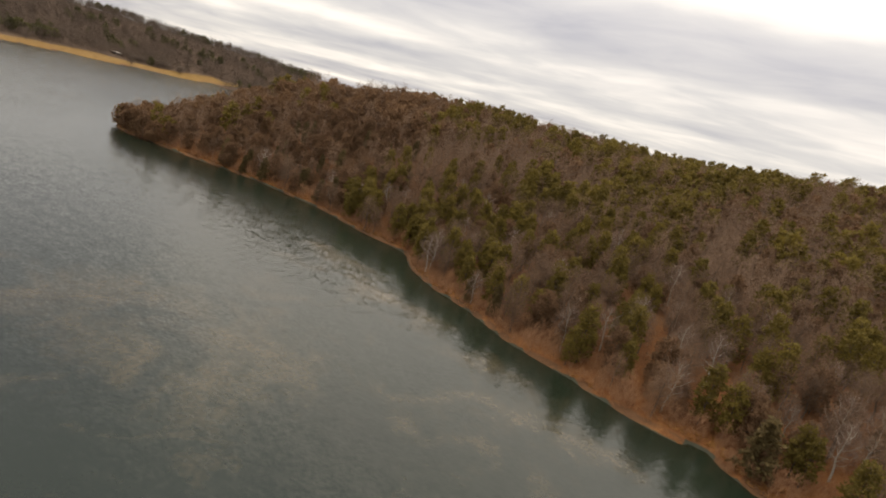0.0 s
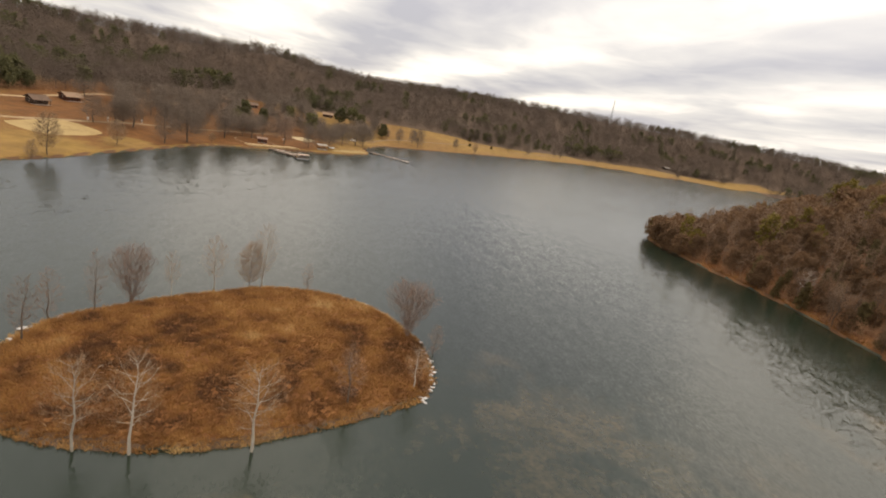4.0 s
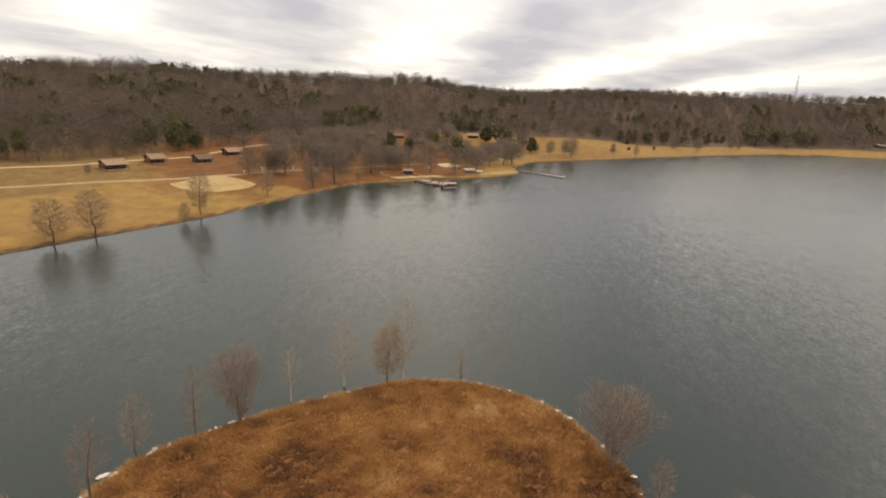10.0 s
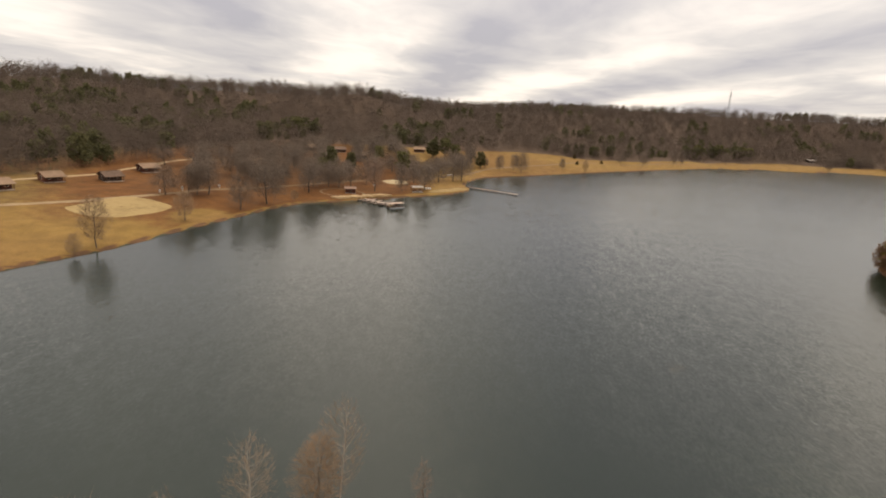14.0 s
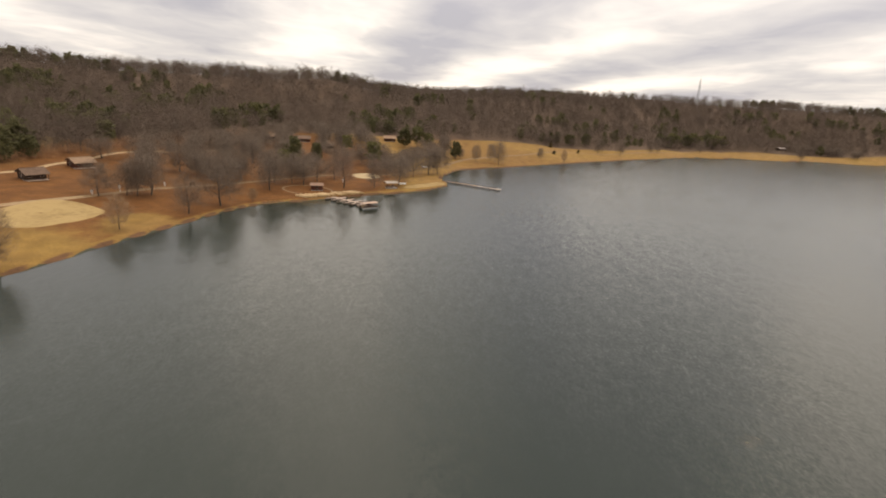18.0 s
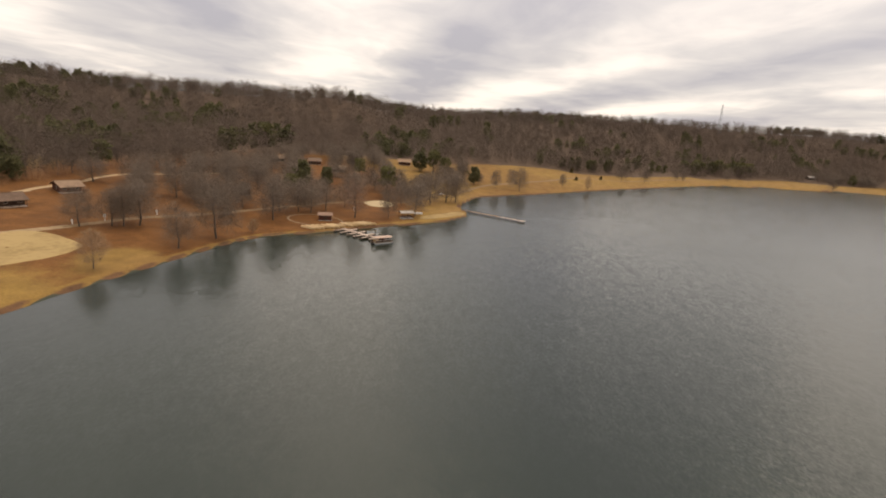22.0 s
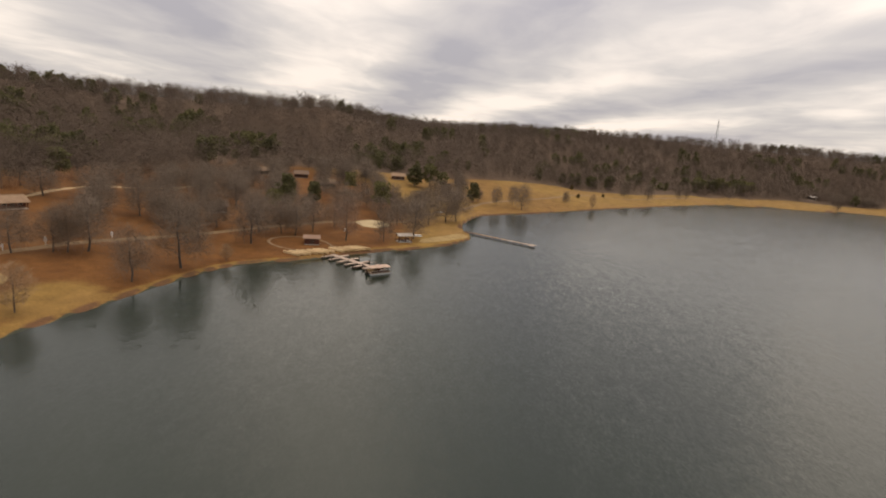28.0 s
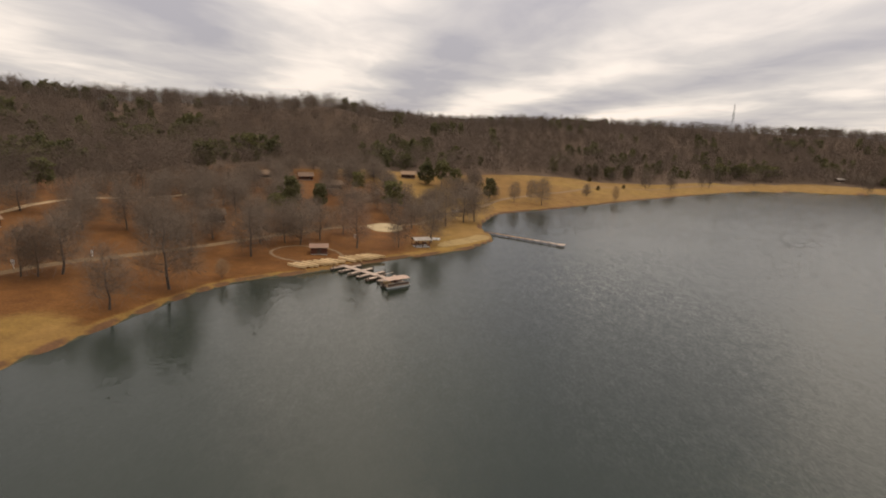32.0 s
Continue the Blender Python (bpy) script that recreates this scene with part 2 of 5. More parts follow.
def ground_material():
    m = Mat("dry_grass_and_leaf_litter", 0.95)
    big, mid, fine = m.noise(0.03, 5, 0.6), m.noise(0.22, 5, 0.62), m.noise(2.6, 4, 0.65)
    mixed = m.math("ADD", m.math("MULTIPLY", mid, 0.55), m.math("MULTIPLY", fine, 0.45))
    straw = m.ramp(mixed, (0.30, (0.140, 0.079, 0.015)), (0.5, (0.236, 0.140, 0.029)), (0.72, (0.345, 0.214, 0.054)))
    worn = m.ramp(mixed, (0.3, (0.15, 0.08, 0.024)), (0.7, (0.29, 0.16, 0.052)))
    grass = m.mix(m.math("MULTIPLY_ADD", big, 2.4, -0.75, clamp=True), straw, worn)
    litter = m.ramp(mixed, (0.3, (0.062, 0.040, 0.027)), (0.5, (0.108, 0.070, 0.044)), (0.72, (0.165, 0.108, 0.067)))
    russet = m.ramp(mixed, (0.3, (0.085, 0.033, 0.010)), (0.5, (0.19, 0.077, 0.024)), (0.72, (0.30, 0.143, 0.050)))
    edge = m.ramp(mixed, (0.3, (0.062, 0.031, 0.014)), (0.7, (0.175, 0.088, 0.040)))
    bed = m.ramp(mixed, (0.3, (0.03, 0.035, 0.025)), (0.7, (0.07, 0.07, 0.045)))

    def soft(name, low=0.35, high=0.65):
        wob = m.math("ADD", m.attr(name), m.math("MULTIPLY_ADD", m.noise(0.35, 4, 0.7), 0.5, -0.25))
        return m.math("DIVIDE", m.math("SUBTRACT", wob, low), high - low, clamp=True)

    c = m.mix(soft("grass"), litter, grass)
    shade = m.ramp(mixed, (0.3, (0.078, 0.030, 0.007)), (0.5, (0.138, 0.055, 0.012)), (0.72, (0.222, 0.099, 0.025)))
    dull = m.ramp(mixed, (0.3, (0.078, 0.048, 0.014)), (0.5, (0.135, 0.083, 0.025)), (0.72, (0.20, 0.128, 0.042)))
    c = m.mix(soft("dull"), c, dull)
    c = m.mix(soft("russet"), c, russet)
    c = m.mix(soft("strewn"), c, shade)
    c = m.mix(soft("bank"), c, edge)
    c = m.mix(soft("bed", 0.45, 0.55), c, bed)
    m.colour(c)
    m.bump(mixed, 0.6, 0.25)
    return m.m


def water_material():
    m = Mat("lake_water", 0.09)
    m.b.inputs["IOR"].default_value = 1.42
    m.b.inputs["Specular IOR Level"].default_value = 0.5
    murk = m.noise(0.016, 4, 0.6)
    deep = m.ramp(murk, (0.35, (0.0098, 0.0170, 0.0105)), (0.65, (0.0140, 0.0218, 0.0128)))
    # weed beds that lie just under the surface
    clot = m.math("ADD", m.math("MULTIPLY", m.noise(0.13, 5, 0.6, distortion=0.8), 0.75), m.math("MULTIPLY", m.noise(0.9, 4, 0.6), 0.25))
    clot = m.math("ADD", clot, m.math("MULTIPLY_ADD", m.attr("weed"), 0.40, -0.40))
    weed = m.math("MULTIPLY_ADD", clot, 3.2, -1.2, clamp=True)
    m.colour(m.mix(m.math("MULTIPLY", weed, 0.7), deep, m.ramp(m.noise(1.7, 4), (0.35, (0.062, 0.049, 0.025)), (0.65, (0.150, 0.110, 0.056)))))
    # wavelets tilt the surface; the lee of the banks lies calmer
    def tilt(scale, detail, rough, stretch, gain):
        at, mp = m.add("ShaderNodeNewGeometry").outputs["Position"], m.add("ShaderNodeMapping")
        mp.inputs["Scale"].default_value = stretch
        mp.inputs["Rotation"].default_value = (0, 0, radians(25))
        m.l.new(at, mp.inputs[0])
        n = m.add("ShaderNodeTexNoise", Scale=scale, Detail=detail, Roughness=rough, Distortion=0.4)
        m.l.new(mp.outputs[0], n.inputs["Vector"])
        return vec("MULTIPLY", vec("SUBTRACT", n.outputs["Color"], (0.5, 0.5, 0.5)), (gain, gain, 0))

    def vec(op, a_, b_):
        n = m.n.new("ShaderNodeVectorMath")
        n.operation = op
        for k, v in enumerate((a_, b_)):
            if isinstance(v, tuple):
                n.inputs[k].default_value = v
            elif v is not None:
                m.l.new(v, n.inputs[k])
        return n.outputs[0]

    gust = m.ramp(m.noise(0.018, 3, 0.5), (0.35, (0.55, 0.55, 0.55)), (0.65, (1, 1, 1)))
    gust = m.math("MULTIPLY", gust, m.math("MULTIPLY_ADD", m.attr("lee"), -0.72, 1.0))
    waves = vec("ADD", tilt(3.2, 3, 0.6, (1.0, 0.5, 1.0), 0.40), tilt(0.7, 2, 0.5, (1.0, 0.5, 1.0), 0.15))
    grow = m.n.new("ShaderNodeVectorMath")
    grow.operation = "SCALE"
    m.l.new(waves, grow.inputs[0])
    m.l.new(gust, grow.inputs["Scale"])
    m.l.new(vec("NORMALIZE", vec("ADD", grow.outputs[0], (0.0, 0.0, 1.0)), None), m.b.inputs["Normal"])
    m.b.inputs["Roughness"].default_value = 0.17
    return m.m


GROUND, WATER = ground_material(), water_material()
ROAD = two_tone("tan_gravel_road", (0.25, 0.168, 0.086), (0.41, 0.292, 0.165), 0.5, 0.95)
PARK_ROAD = two_tone("leaf_strewn_gravel", (0.175, 0.110, 0.055), (0.30, 0.205, 0.112), 0.5, 0.95)
SAND = two_tone("straw_coloured_sand", (0.16, 0.10, 0.034), (0.36, 0.25, 0.105), 0.14, 0.95)

# ---- the lay of the land ----
WEST_SHORE = [(-122, -205), (-112, -90), (-100, -25), (-95, 6), (-93, 20), (-86.6, 33), (-78, 56), (-69, 80), (-65.2, 98), (-61.5, 113), (-58.8, 126),
              (-56.2, 137), (-52, 147), (-46.3, 153), (-39.5, 158), (-25, 173), (-11, 184), (-3, 195), (1, 205), (0, 214), (-2, 226), (3, 249), (10, 262),
              (25, 275), (48, 297), (72, 322), (108, 356), (148, 392), (188, 424), (241, 438), (288, 446), (330, 450), (368, 462)]
EAST_SHORE = [(392, 420), (352, 290), (270, 205), (185, 150), (128, 124), (104, 113), (97, 105), (96, 90), (99, 70), (103, 50), (104, 32), (104, 20),
              (100, 3), (98, -12), (92, -18), (86, -28), (83, -39), (78, -48), (76, -57), (73, -66), (72, -74), (74, -77), (69, -83), (64, -104),
              (60, -140), (66, -205), (40, -262), (-60, -270)]
ISLE_SHORE = [(-20.8, -17), (-21.4, -10), (-20, -5), (-15.3, 1), (-8, 8), (-2, 11.8), (5, 12.8), (12.5, 10), (18, 3), (20.2, -4), (20, -11), (17, -14.6),
              (9.2, -20.2), (2.4, -24), (-6, -25.7), (-13, -25.2), (-17.5, -22)]
# ground heights of the hills and the park: x, y, z
HEIGHTS_WEST = [(-95, 40, 1.4), (-125, 65, 2.8), (-160, 60, 4.5), (-230, 40, 7), (-115, 105, 4.6), (-108, 152, 5.2), (-80, 150, 3.2), (-62, 190, 2.8),
                (-135, 142, 8), (-125, 201, 9), (-60, 245, 5), (-32, 306, 8), (-34, 258, 3.2), (-78, 300, 10), (-176, 260, 13), (-198, 362, 23),
                (-135, 387, 24), (-108, 462, 45), (-25, 360, 13), (-58, 352, 12), (-205, 430, 40), (-300, 380, 42), (-345, 340, 41), (-430, 260, 36),
                (-40, 545, 33), (27, 290, 1.4), (60, 385, 5),
                (-60, 700, 35), (30, 690, 38), (-190, 560, 36), (-290, 540, 38), (-410, 480, 34), (-520, 430, 30), (-580, 330, 24)]
HEIGHTS_NORTH = [(67, 352, 2.2), (76, 405, 4), (95, 590, 42), (182, 465, 3.5), (218, 700, 44), (298, 501, 5), (295, 690, 40), (390, 650, 39), (515, 610, 41),
                 (470, 500, 10), (640, 430, 40), (150, 440, 4), (20, 480, 24), (200, 560, 18), (330, 590, 20)]
HEIGHTS_EAST = [(122, 32, 8), (161, -35, 15), (209, 24, 32), (151, 84, 23), (133, 32, 14), (127, -8, 12), (100, -43, 5), (120, -59, 9), (104, 68, 3.5),
                (169, 59, 28), (230, -44, 31), (201, -93, 35), (260, 30, 30), (300, -60, 30), (115, 95, 6), (130, 110, 6), (230, 110, 20), (330, 100, 24),
                (90, -90, 6), (150, -150, 20), (125, 70, 11)]


def dense(line, step=6.0, closed=False):
    """A smooth run of points through the given ones."""
    p = np.array(line, float)
    q = np.vstack([p[-1:], p, p[:2]]) if closed else np.vstack([2 * p[0] - p[1], p, 2 * p[-1] - p[-2]])
    out = []
    for a, b, c, d in zip(q[:-3], q[1:-2], q[2:-1], q[3:]):
        n = max(2, int(np.linalg.norm(c - b) / step) + 1)
        t = np.linspace(0, 1, n, endpoint=False)[:, None]
        out.append(0.5 * (2 * b + (c - a) * t + (2 * a - 5 * b + 4 * c - d) * t**2 + (3 * b - a - 3 * c + d) * t**3))
    if not closed:
        out.append(p[-1:])
    return np.vstack(out)


def ragged(line, size, seed):
    """The same line with small bays and points."""
    r = np.random.RandomState(seed)
    n = len(line)
    push = np.zeros(n)
    for waves, gain in ((n // 14 + 1, 1.0), (n // 6 + 1, 0.6), (n // 3 + 1, 0.35)):
        push += gain * np.interp(np.arange(n), np.linspace(0, n - 1, waves + 2), r.uniform(-1, 1, waves + 2))
    push[0] = push[-1] = 0
    t = np.gradient(line, axis=0)
    t /= np.linalg.norm(t, axis=1, keepdims=True) + 1e-9
    return line + size * push[:, None] * np.stack([-t[:, 1], t[:, 0]], 1)


LAKE = np.vstack([ragged(dense(WEST_SHORE, 3.0), 0.4, 3), ragged(dense(EAST_SHORE, 3.0), 0.7, 4)])
ISLE = ragged(dense(ISLE_SHORE, 1.2, True), 0.3, 5)


def signed(points, ring):
    """Distance to a ring, negative inside it."""
    points = np.asarray(points, float)
    a, b = ring, np.roll(ring, -1, 0)
    best, inside = np.full(len(points), 1e9), np.zeros(len(points), bool)
    for p, q in zip(a, b):
        d = q - p
        ll = d @ d
        if ll < 1e-9:
            continue
        o = points - p
        t = np.clip((o @ d) / ll, 0, 1)
        best = np.minimum(best, ((o - t[:, None] * d) ** 2).sum(1))
        cross = (p[1] > points[:, 1]) != (q[1] > points[:, 1])
        if abs(d[1]) > 1e-9:
            inside ^= cross & (points[:, 0] < d[0] * (points[:, 1] - p[1]) / d[1] + p[0])
    return np.where(inside, -1, 1) * np.sqrt(best)


def lattice(x, y, scale, seed):
    """Smooth value noise, about -1 to 1."""
    r = np.random.RandomState(seed).uniform(-1, 1, (64, 64))
    u, v = np.asarray(x) / scale, np.asarray(y) / scale
    i, j = np.floor(u).astype(int), np.floor(v).astype(int)
    s, t = u - i, v - j
    s, t = s * s * (3 - 2 * s), t * t * (3 - 2 * t)
    g = lambda a, b: r[a % 64, b % 64]
    return (g(i, j) * (1 - s) + g(i + 1, j) * s) * (1 - t) + (g(i, j + 1) * (1 - s) + g(i + 1, j + 1) * s) * t


KNOTS = np.vstack([np.array(HEIGHTS_WEST), np.array(HEIGHTS_NORTH), np.array(HEIGHTS_EAST),
                   np.column_stack([dense(WEST_SHORE, 25), np.full(len(dense(WEST_SHORE, 25)), 0.5)]),
                   np.column_stack([dense(EAST_SHORE, 25), np.full(len(dense(EAST_SHORE, 25)), 0.6)])])
_k = np.linalg.norm(KNOTS[:, None, :2] - KNOTS[None, :, :2], axis=2)
WEIGHTS = np.linalg.solve(_k + 1.5 * np.eye(len(KNOTS)), KNOTS[:, 2] - 14.0)


def ground_height(points):
    """Height of the ground at rows of x, y."""
    p = np.asarray(points, float).reshape(-1, 2)
    far = np.clip((np.hypot(p[:, 0] - 20, p[:, 1] - 200) - 620) / 500, 0, 1)
    hill = np.zeros(len(p))
    for k, w in zip(KNOTS, WEIGHTS):
        hill += w * np.hypot(p[:, 0] - k[0], p[:, 1] - k[1])
    hill = (hill + 14.0) * (1 - far) + 12.0 * far
    hill += lattice(p[:, 0], p[:, 1], 45, 1) * np.clip(hill / 14, 0, 1) * 1.6 + lattice(p[:, 0], p[:, 1], 260, 7) * 10 * far
    shore = signed(p, LAKE)
    isle = -signed(p, ISLE)
    near = np.clip(shore / 9, 0, 1)
    bank = 0.55 * np.clip(shore / 1.3, 0, 1) + 0.35 * near
    land = bank + near * np.maximum(hill - 0.9, 0.02 * np.minimum(shore, 40)) + 0.06 * lattice(p[:, 0], p[:, 1], 4, 2) * near
    wet = np.maximum(-4.5, -0.12 + 0.22 * shore)
    z = np.where(shore > 0, land, wet)
    knoll = 0.5 * np.clip(isle / 1.0, 0, 1) + 0.55 * np.clip(isle / 9, 0, 1) + 0.12 * lattice(p[:, 0], p[:, 1], 2.5, 6) * np.clip(isle / 2, 0, 1)
    return np.where(isle > 0, knoll, np.where(shore < 0, np.maximum(z, -0.15 + 0.25 * isle), z))


# where the woods stand: outlines of the open park and field land
PARK = np.array([(-300, -60), (-300, 60), (-262, 92), (-205, 92), (-160, 95), (-143, 107), (-135, 118), (-128, 130), (-123, 146), (-120, 165), (-120, 190), (-108, 212), (-104, 245), (-97, 290), (-60, 318), (-22, 322),
                 (-12, 330), (30, 372), (62, 392), (120, 408), (170, 446), (235, 470), (310, 482), (400, 492), (430, 470), (300, 430), (60, 100), (-60, -60)])
# ---- end of land ----
# ---- helpers for meshes ----


def raw_mesh(name, verts, tris, material, tone=None, extra=None):
    me = bpy.data.meshes.new(name)
    verts, tris = np.asarray(verts, np.float32), np.asarray(tris, np.int32)
    k = tris.shape[1]
    me.vertices.add(len(verts))
    me.vertices.foreach_set("co", verts.ravel())
    me.loops.add(tris.size)
    me.loops.foreach_set("vertex_index", tris.ravel())
    me.polygons.add(len(tris))
    me.polygons.foreach_set("loop_start", np.arange(0, tris.size, k, dtype=np.int32))
    for key, values in ((("tone", tone),) if tone is not None else ()) + tuple((extra or {}).items()):
        a = me.attributes.new(key, "FLOAT", "POINT")
        a.data.foreach_set("value", np.asarray(values, np.float32))
    me.materials.append(material)
    me.update(calc_edges=True)
    return me


def part(name, data, material, parent, label=""):
    """One mesh object under a thing or a part; data is a mesh or a bmesh."""
    if isinstance(data, bmesh.types.BMesh):
        me = bpy.data.meshes.new(name)
        data.to_mesh(me)
        data.free()
        me.materials.append(material)
        data = me
    ob = new(name, data)
    ob.parent = parent
    if label:
        ob["label"] = label
    return ob


def thing(name, at, label, category, group="", turn=0.0, scale=1.0):
    e = new(name)
    e.empty_display_size = 0.3
    e.location, e.rotation_euler, e.scale = at, (0, 0, radians(turn)), (scale, scale, scale)
    return tagged(e, label, category, group)


class Form:
    """Gathers the corners and triangles of one mesh."""

    def __init__(self):
        self.v, self.f, self.n = [], [], 0

    def put(self, v, f):
        self.v.append(np.asarray(v, float))
        self.f.append(np.asarray(f, int) + self.n)
        self.n += len(v)

    def rod(self, p, q, r0, r1, sides=4):
        p, q = np.asarray(p, float), np.asarray(q, float)
        d = q - p
        d = d / (np.linalg.norm(d) + 1e-9)
        a = np.cross(d, (0.3, 0.9, 0.31) if abs(d[2]) > 0.8 else (0, 0, 1))
        a /= np.linalg.norm(a) + 1e-9
        b = np.cross(d, a)
        t = np.arange(sides) * 2 * np.pi / sides
        ring = np.cos(t)[:, None] * a + np.sin(t)[:, None] * b
        i = np.arange(sides)
        j = (i + 1) % sides
        self.put(np.vstack([p + r0 * ring, q + r1 * ring]), np.vstack([np.stack([i, j, j + sides], 1), np.stack([i, j + sides, i + sides], 1)]))

    def twigs(self, starts, ways, lengths, width, r):
        n = len(starts)
        side = np.cross(ways, r.normal(size=(n, 3)))
        side /= np.linalg.norm(side, axis=1, keepdims=True) + 1e-9
        w = (width * r.uniform(0.6, 1.4, n))[:, None] / 2
        tip = starts + ways * lengths[:, None]
        v = np.stack([starts - side * w, starts + side * w, tip], 1).reshape(-1, 3)
        self.put(v, np.arange(3 * n).reshape(-1, 3))

    def arrays(self):
        return np.vstack(self.v), np.vstack(self.f)


def unit(v):
    return v / (np.linalg.norm(v, axis=-1, keepdims=True) + 1e-9)


def crown_reach(shape, g):
    """How wide a crown is, as a share of its spread, at share g of its height."""
    g = np.asarray(g, float)
    return {"round": (0.45 + 0.65 * np.sin(np.pi * np.minimum(1, 0.18 + 0.72 * g))) * np.sqrt(1.03 - g**3), "cone": 1.05 - 0.92 * g,
            "oval": 0.2 + 0.85 * np.sin(np.pi * (0.1 + 0.86 * g)), "vase": (0.22 + 0.85 * g) * np.sqrt(1.03 - g**6)}[shape]


def bare_form(seed, h=10.0, spread=3.5, start=0.25, limbs=16, shoots=4, twigs=900, width=0.035, twig=1.0, lift=0.5, shape="round", stems=1, girth=0.018, lean=0.04):
    """Wood and twigs of a leafless tree of height h."""
    r = np.random.RandomState(seed)
    wood, fine = Form(), Form()
    anchors = []
    for s in range(stems):
        turn = r.uniform(0, 6.28)
        tilt = np.array([np.cos(turn), np.sin(turn)]) * (lean * h if stems == 1 else 0.26 * spread * 1.5)
        top = h * (0.93 if stems == 1 else r.uniform(0.65, 0.85))
        line = []
        for u in np.linspace(0, 1, 6):
            line.append(np.array([*(tilt * u**1.3 + r.normal(0, 0.012 * h, 2) * (u > 0) * (u < 1)), top * u - 0.2 * (u == 0)]))
        rad = girth * h / math.sqrt(stems)
        for k in range(5):
            wood.rod(line[k], line[k + 1], rad * (1 - 0.19 * k), rad * (1 - 0.19 * (k + 1)) + 0.004, 6)
        line = np.array(line)
        for k in range(max(3, limbs // stems)):
            u = start + (0.97 - start) * (k + r.uniform(0, 1)) / max(3, limbs // stems)
            base = np.array([np.interp(u, np.linspace(0, 1, 6), line[:, c]) for c in range(3)])
            g = (u - start) / (1 - start)
            reach = float(crown_reach(shape, g)) * spread * r.uniform(0.7, 1.05)
            a = k * 2.4 + r.uniform(-0.5, 0.5)
            up = lift * (0.5 + 0.9 * g) * r.uniform(0.6, 1.3)
            way = unit(np.array([math.cos(a), math.sin(a), up]))
            knee = base + way * reach * 0.5
            end = knee + unit(way + np.array([0, 0, 0.35]) + r.normal(0, 0.18, 3)) * reach * 0.55
            lr = rad * 0.32 * (1 - 0.55 * g)
            wood.rod(base, knee, lr, lr * 0.6, 4)
            wood.rod(knee, end, lr * 0.6, 0.006, 3)
            for m in range(shoots):
                t = r.uniform(0.25, 1)
                at = base + (knee - base) * min(1, 2 * t) if t < 0.5 else knee + (end - knee) * (2 * t - 1)
                out = unit(way + r.normal(0, 0.55, 3) + np.array([0, 0, 0.25]))
                tip = at + out * reach * r.uniform(0.22, 0.5)
                wood.rod(at, tip, lr * 0.32, 0.005, 3)
                anchors.append((at, tip))
            anchors.append((knee, end))
        anchors.append((line[4], line[5]))
    a = np.array(anchors)
    few = twigs // 4
    pick = r.randint(0, len(a), few)
    t = r.uniform(0.15, 1.0, few)[:, None]
    starts = a[pick, 0] * (1 - t) + a[pick, 1] * t
    ways = unit(unit(a[pick, 1] - a[pick, 0]) * 0.9 + r.normal(0, 0.55, (few, 3)) + np.array([0, 0, 0.25]))
    fine.twigs(starts, ways, twig * r.uniform(0.5, 1.3, few), width, r)
    # the rest fills the crown out to an uneven outline
    many = twigs - few
    g = r.uniform(0, 1, many * 3)
    wide = crown_reach(shape, g)
    g = g[r.uniform(0, 1.25, many * 3) < wide**1.6][:many]
    many = len(g)
    turn = r.uniform(0, 6.28, many)
    lobes = 1 + 0.16 * np.sin(3 * turn + seed) + 0.12 * np.sin(5 * turn + 9 * g + 2 * seed)
    out = spread * crown_reach(shape, g) * lobes * np.sqrt(r.uniform(0.03, 1.0, many))
    p = np.stack([np.cos(turn) * out, np.sin(turn) * out, h * (start + (1.0 - start) * g) - 0.1 * out], 1)
    ways = unit(np.stack([np.cos(turn) * out / spread, np.sin(turn) * out / spread, 0.35 + 0.8 * lift * (0.4 + g)], 1) + r.normal(0, 0.33, (many, 3)))
    long = twig * r.uniform(0.5, 1.3, many)
    fine.twigs(p - ways * long[:, None] * 0.6, ways, long, width, r)
    return wood.arrays(), fine.arrays()


def haze_form(seed, h=9.0, spread=3.6, twigs=320, width=0.1, start=0.2, lobes=9, long=0.8):
    """Twigs of a leafless crown seen from afar: rounded bunches set round a dome."""
    r = np.random.RandomState(seed)
    a = np.arange(lobes) * 2.4 + r.uniform(-0.4, 0.4, lobes)
    t = (np.arange(lobes) + r.uniform(0.2, 0.8, lobes)) / lobes
    out = spread * 0.66 * np.sqrt(np.clip(1 - ((t - 0.42) / 0.72) ** 2, 0.02, 1)) * r.uniform(0.55, 1.0, lobes)
    c = np.stack([np.cos(a) * out, np.sin(a) * out, h * (start + 0.04 + (0.82 - start) * t)], 1)
    ball = spread * r.uniform(0.38, 0.60, lobes)
    pick = r.randint(0, lobes, twigs)
    way = unit(r.normal(size=(twigs, 3)) + (0, 0, 0.35))
    base = c[pick] + way * (ball[pick] * r.uniform(0.0, 0.8, twigs))[:, None]
    form = Form()
    form.twigs(base, unit(way + r.normal(0, 0.45, (twigs, 3))), long * ball[pick] * r.uniform(0.6, 1.3, twigs), width, r)
    return form.arrays()


def crowned_form(seed, h=10.0, spread=4.5, twigs=3000, width=0.034, bare=900, start=0.18, limbs=22, shoots=4, girth=0.018, lobes=15, lift=0.6):
    """A leafless broad tree: trunk and limbs, with its twigs in rounded bunches."""
    wood, fine = bare_form(seed, h, spread * 0.92, start, limbs, shoots, bare, width, 0.9, lift=lift, girth=girth)
    haze = haze_form(seed + 500, h, spread, twigs, width, start, lobes, 0.7)
    return wood, both((fine, haze))


